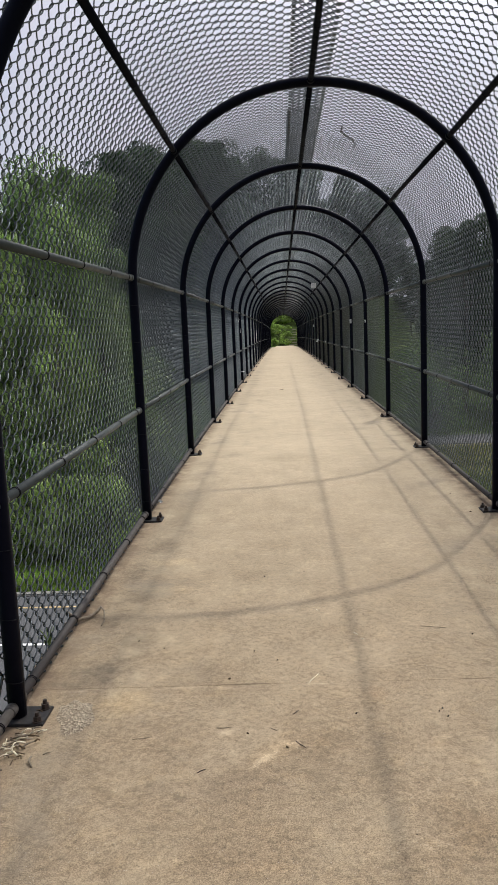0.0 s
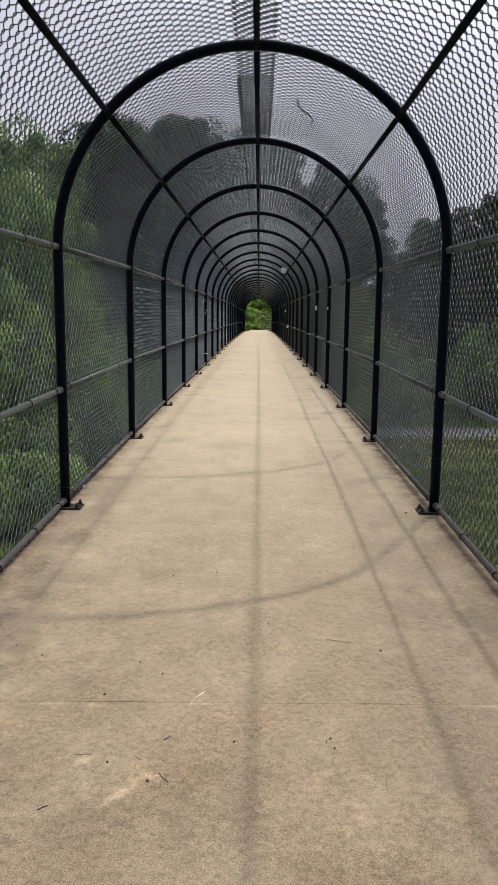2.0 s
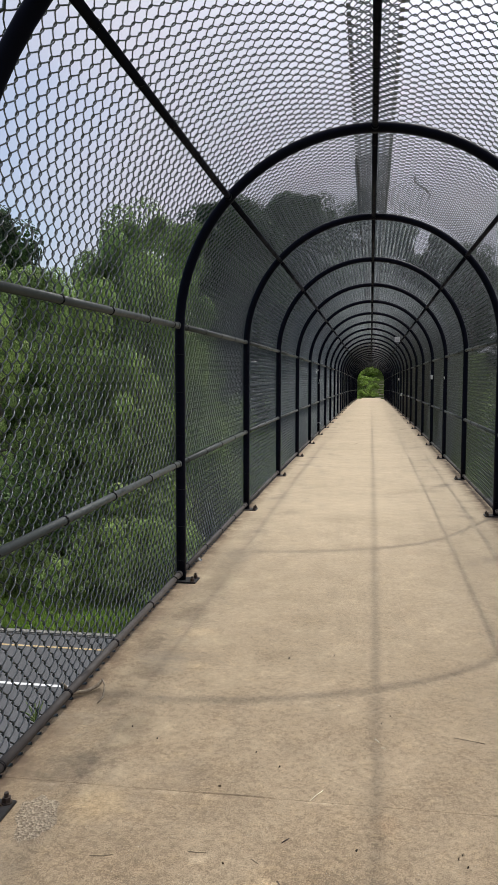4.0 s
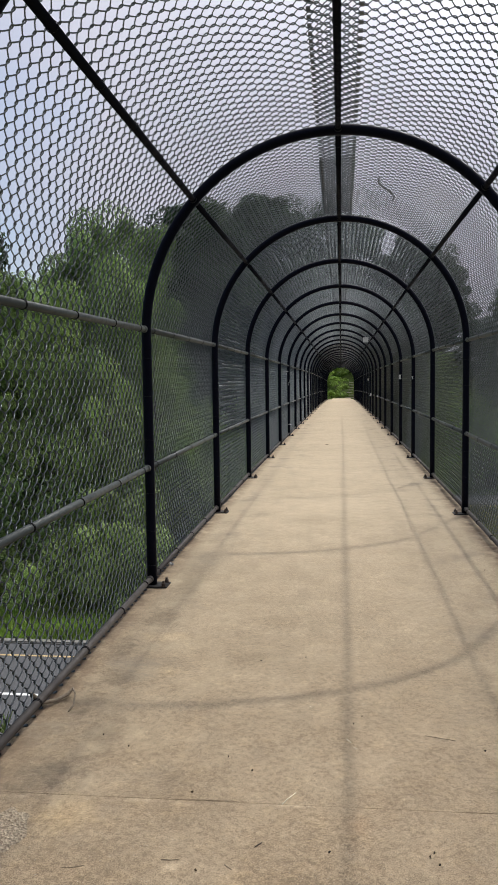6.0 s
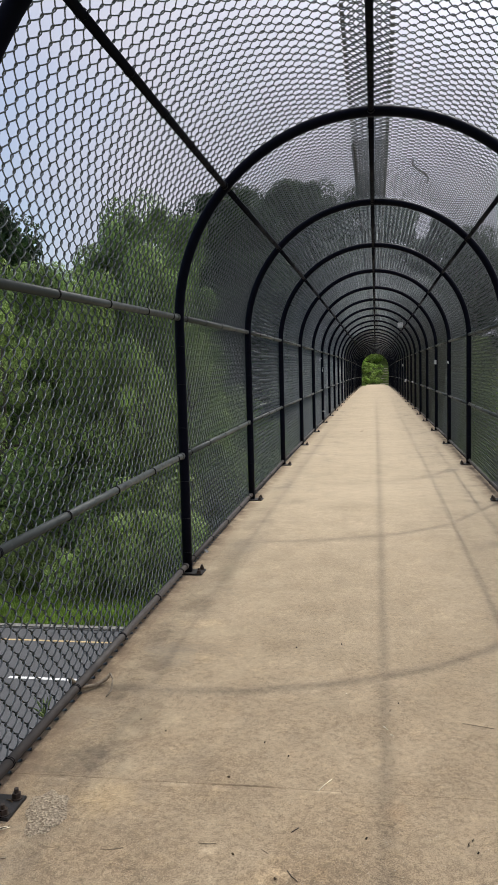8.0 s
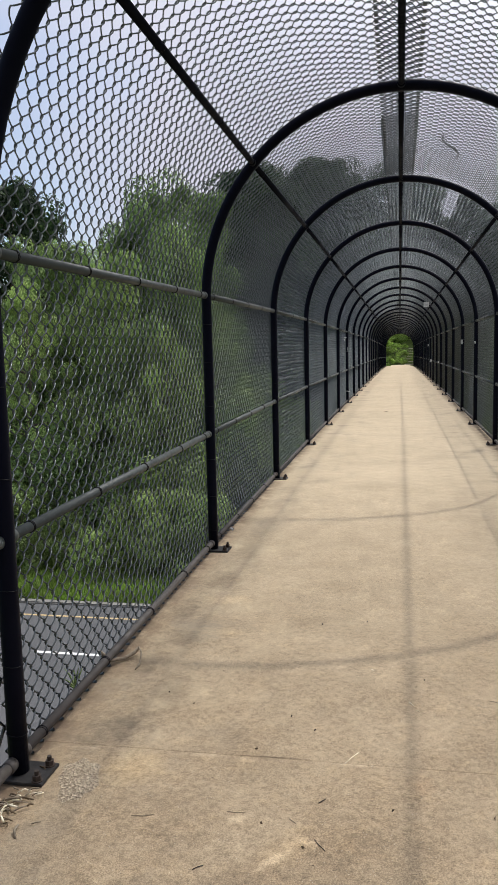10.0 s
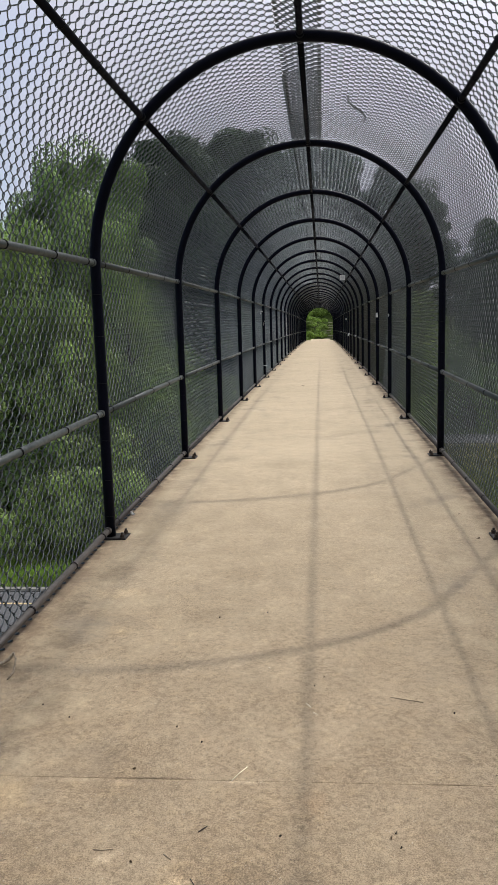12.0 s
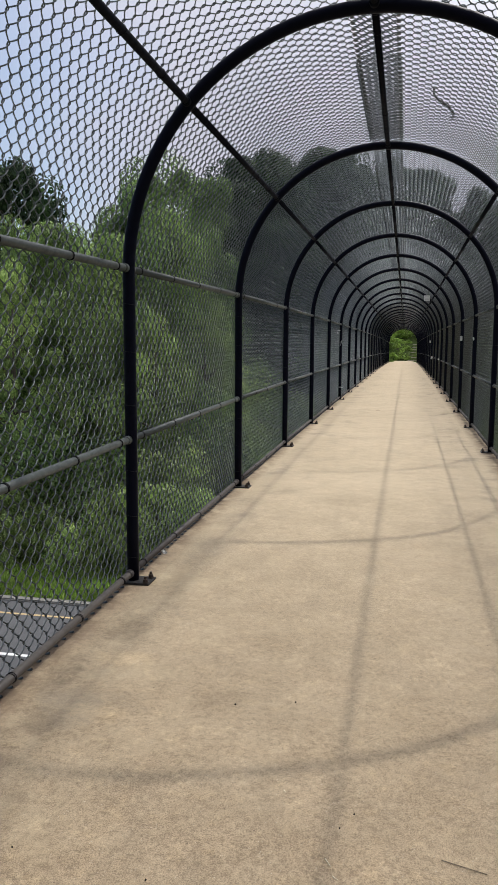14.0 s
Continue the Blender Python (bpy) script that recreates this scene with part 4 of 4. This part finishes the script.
STRAWS = [
    (-0.150, 3.085, 0.095, 62, 0.0018, STRAW), (0.078, 3.55, 0.035, -60, 0.0016, STRAW), (0.105, 3.49, 0.02, -40, 0.0014, STRAW), (-0.10, 3.87, 0.014, -60, 0.0014, STRAW),
    (-0.826, 2.632, 0.075, 13, 0.0011, TWIG), (-0.516, 2.697, 0.060, 6, 0.0012, TWIG), (-0.220, 2.572, 0.060, -52, 0.0013, DARK_TWIG),
    (-0.320, 2.677, 0.035, -40, 0.0012, TWIG), (0.47, 3.61, 0.13, -16, 0.0012, TWIG), (-0.234, 2.80, 0.036, 52, 0.0016, DARK_TWIG), (-0.574, 2.411, 0.035, 40, 0.0016, DARK_TWIG),
]
for x, y, length, turn, thick, stem in STRAWS:
    bow = 0.08 * length * math.sin(40 * x)
    ob = curve_thing("straw", [(-length / 2, 0, thick), (0, bow, thick * 1.3), (length / 2, 0, thick)], thick, stem, "pale dry straw lying on the concrete" if stem is STRAW else "thin dark twig lying on the concrete", "straw" if stem is STRAW else "twig", 5)
    ob.matrix_basis = pose(x, y, deck_z(y) + 0.0005, 0, 0, turn)
BITS = [
    (-0.52, 3.005, 0.04, -5), (0.64, 3.42, 0.03, -30), (0.35, 2.72, 0.03, 60), (-0.42, 2.56, 0.04, -40),
    (-0.28, 17.98, 0.30, 20), (1.19, 5.72, 0.09, 5), (1.17, 6.35, 0.06, 60), (-0.27, 2.46, 0.05, -50), (0.005, 2.69, 0.03, 10),
    (0.335, 2.70, 0.045, 80), (0.36, 2.66, 0.02, 0), (-0.394, 4.331, 0.03, 0), (-0.15, 4.40, 0.02, 0), (-0.86, 3.33, 0.018, 0),
    (-1.0, 3.42, 0.02, 0), (-0.42, 3.28, 0.02, 0), (-0.31, 3.18, 0.025, 30), (0.14, 3.70, 0.018, 0), (0.10, 3.62, 0.014, 0),
]
for i, (x, y, size, turn) in enumerate(BITS):
    bm = bmesh.new()
    ring = []
    for j in range(9):
        a = j * 2 * math.pi / 9
        r = size * 0.21 * (0.7 + 0.3 * math.sin(3 * a + i))
        ring.append(bm.verts.new((r * math.cos(a), 0.45 * r * math.sin(a), 0.004 + 0.004 * math.sin(2 * a + i))))
    top = bm.verts.new((0, 0, 0.009))
    low = bm.verts.new((0, 0, 0.0))
    for j in range(9):
        bm.faces.new((ring[j], ring[(j + 1) % 9], top))
        bm.faces.new((ring[(j + 1) % 9], ring[j], low))
    bit = tagged(new("dead_leaf", bm_mesh("dead_leaf", bm, DARK_TWIG if size < 0.035 else DEAD_LEAF)), "small curled dark leaf bit on the concrete", "dead leaf", "leaf bits on the deck")
    bit.matrix_basis = pose(x, y + 0.09, deck_z(y) + 0.0015, 0, 0, turn)


def spall_patch(name, cx, cy, rx, ry, seed, rise, material, label, turn=0.0):
    """A shallow uneven patch of broken surface with a ragged outline."""
    bm = bmesh.new()
    rings = []
    for r in np.linspace(0.01, 1.0, 12):
        ring = []
        for a in np.linspace(0, 2 * math.pi, 40, endpoint=False):
            e = 1 + 0.30 * noise.noise((2 * math.cos(a) + seed, 2 * math.sin(a), 0.3)) + 0.12 * noise.noise((6 * math.cos(a), 6 * math.sin(a) + seed, 1))
            u, v = rx * r * e * math.cos(a), ry * r * e * math.sin(a)
            ct, st = math.cos(radians(turn)), math.sin(radians(turn))
            x, y = cx + u * ct - v * st, cy + u * st + v * ct
            z = deck_z(y) + 0.0012 + (1 - r ** 4) * rise * (0.5 + abs(noise.noise((x * 26, y * 26, seed))) * 1.2)
            ring.append(bm.verts.new((x, y, z)))
        rings.append(ring)
    for r0, r1 in zip(rings, rings[1:]):
        for i in range(40):
            bm.faces.new((r0[i], r0[(i + 1) % 40], r1[(i + 1) % 40], r1[i]))
    bm.faces.new(rings[0])
    return tagged(new(name, bm_mesh(name, bm, material, True)), label, "concrete damage", kind="structure")


spall_patch("spalled_patch", -1.128, 2.80, 0.078, 0.135, 2.0, 0.007, SPALL, "rough spalled patch showing the aggregate beside a post", 12)

rng = random.Random(9)
for i in range(60):
    x, y = rng.gauss(-1.30, 0.05), rng.gauss(2.60, 0.09)
    length = rng.uniform(0.02, 0.07)
    ob = curve_thing("litter", [(-length / 2, 0, 0), (0, rng.uniform(-0.01, 0.01), 0.006), (length / 2, 0, 0)], rng.uniform(0.0015, 0.004), (DEAD_LEAF, TWIG, STRAW)[i % 3], "dry leaf litter gathered by the post foot", "leaf litter", 5)
    ob.matrix_basis = pose(x, y, deck_z(y) + 0.004 + rng.uniform(0, 0.012), rng.uniform(-10, 10), rng.uniform(-10, 10), rng.uniform(0, 180))
    tagged(ob, group="litter by the post")

# plastic scraps caught in the mesh
for x, y, z, w, h, turn in (
    (-1.34, 20.2, 1.72, 0.07, 0.015, 10), (-1.35, 20.0, 1.66, 0.02, 0.05, 0), (-1.35, 21.0, 1.42, 0.012, 0.12, 8), (-1.34, 21.0, 0.30, 0.10, 0.012, 5),
    (-1.36, 6.45, -0.03, 0.05, 0.02, 30), (1.33, 14.4, 1.50, 0.02, 0.05, 0), (1.34, 27.6, 0.9, 0.03, 0.06, 0),
    (1.33, 37.0, 1.5, 0.05, 0.10, 0), (1.30, 33.0, 0.85, 0.08, 0.12, 20),
):
    bm = bmesh.new()
    cols = [[bm.verts.new((w * (u - 0.5), 0.012 * math.sin(5 * u + 4 * v + 9 * y), h * (v - 0.5))) for u in np.linspace(0, 1, 5)] for v in np.linspace(0, 1, 4)]
    for r0, r1 in zip(cols, cols[1:]):
        for i in range(4):
            bm.faces.new((r0[i], r0[i + 1], r1[i + 1], r1[i]))
    bmesh.ops.solidify(bm, geom=bm.faces[:], thickness=0.002)
    scrap = tagged(new("plastic_scrap", bm_mesh("plastic_scrap", bm, PLASTIC)), "scrap of white plastic caught on the mesh", "plastic scrap", "scraps on the mesh")
    scrap.matrix_basis = pose(x, y, z, 0, turn, 15)


# ---- verge grass ----
def grass_strip(n, x0, x1, y0, y1, tall, seed, material=GRASS):
    g = np.random.default_rng(seed)
    p = np.stack([g.uniform(x0, x1, n), g.uniform(y0, y1, n)], 1)
    a = g.uniform(0, math.pi, n)
    h = tall * g.uniform(0.5, 1.3, n)
    w = 0.02 + 0.015 * g.random(n)
    z = np.array([ground_height(x, y) for x, y in p]) - 0.02
    dx, dy = np.cos(a) * w, np.sin(a) * w
    lx, ly = g.normal(0, 0.35, n) * h, g.normal(0, 0.35, n) * h
    v = np.stack([np.stack([p[:, 0] - dx, p[:, 1] - dy, z], 1), np.stack([p[:, 0] + dx, p[:, 1] + dy, z], 1), np.stack([p[:, 0] + lx, p[:, 1] + ly, z + h], 1)], 1)
    return mesh_of("verge_grass", v.reshape(-1, 3), np.arange(3 * n).reshape(-1, 3), material)


verge = new("verge_grass", grass_strip(60000, -22, -2.5, 20.15, 25.5, 0.16, 31))
tagged(verge, "bright green grass verge beside the kerb", "grass", kind="stuff")
median = new("median_grass", grass_strip(60000, 2.5, 22, 20.15, 43, 0.2, 32, DRY_GRASS))
tagged(median, "olive and dry tan grass of the road median", "grass", kind="stuff")
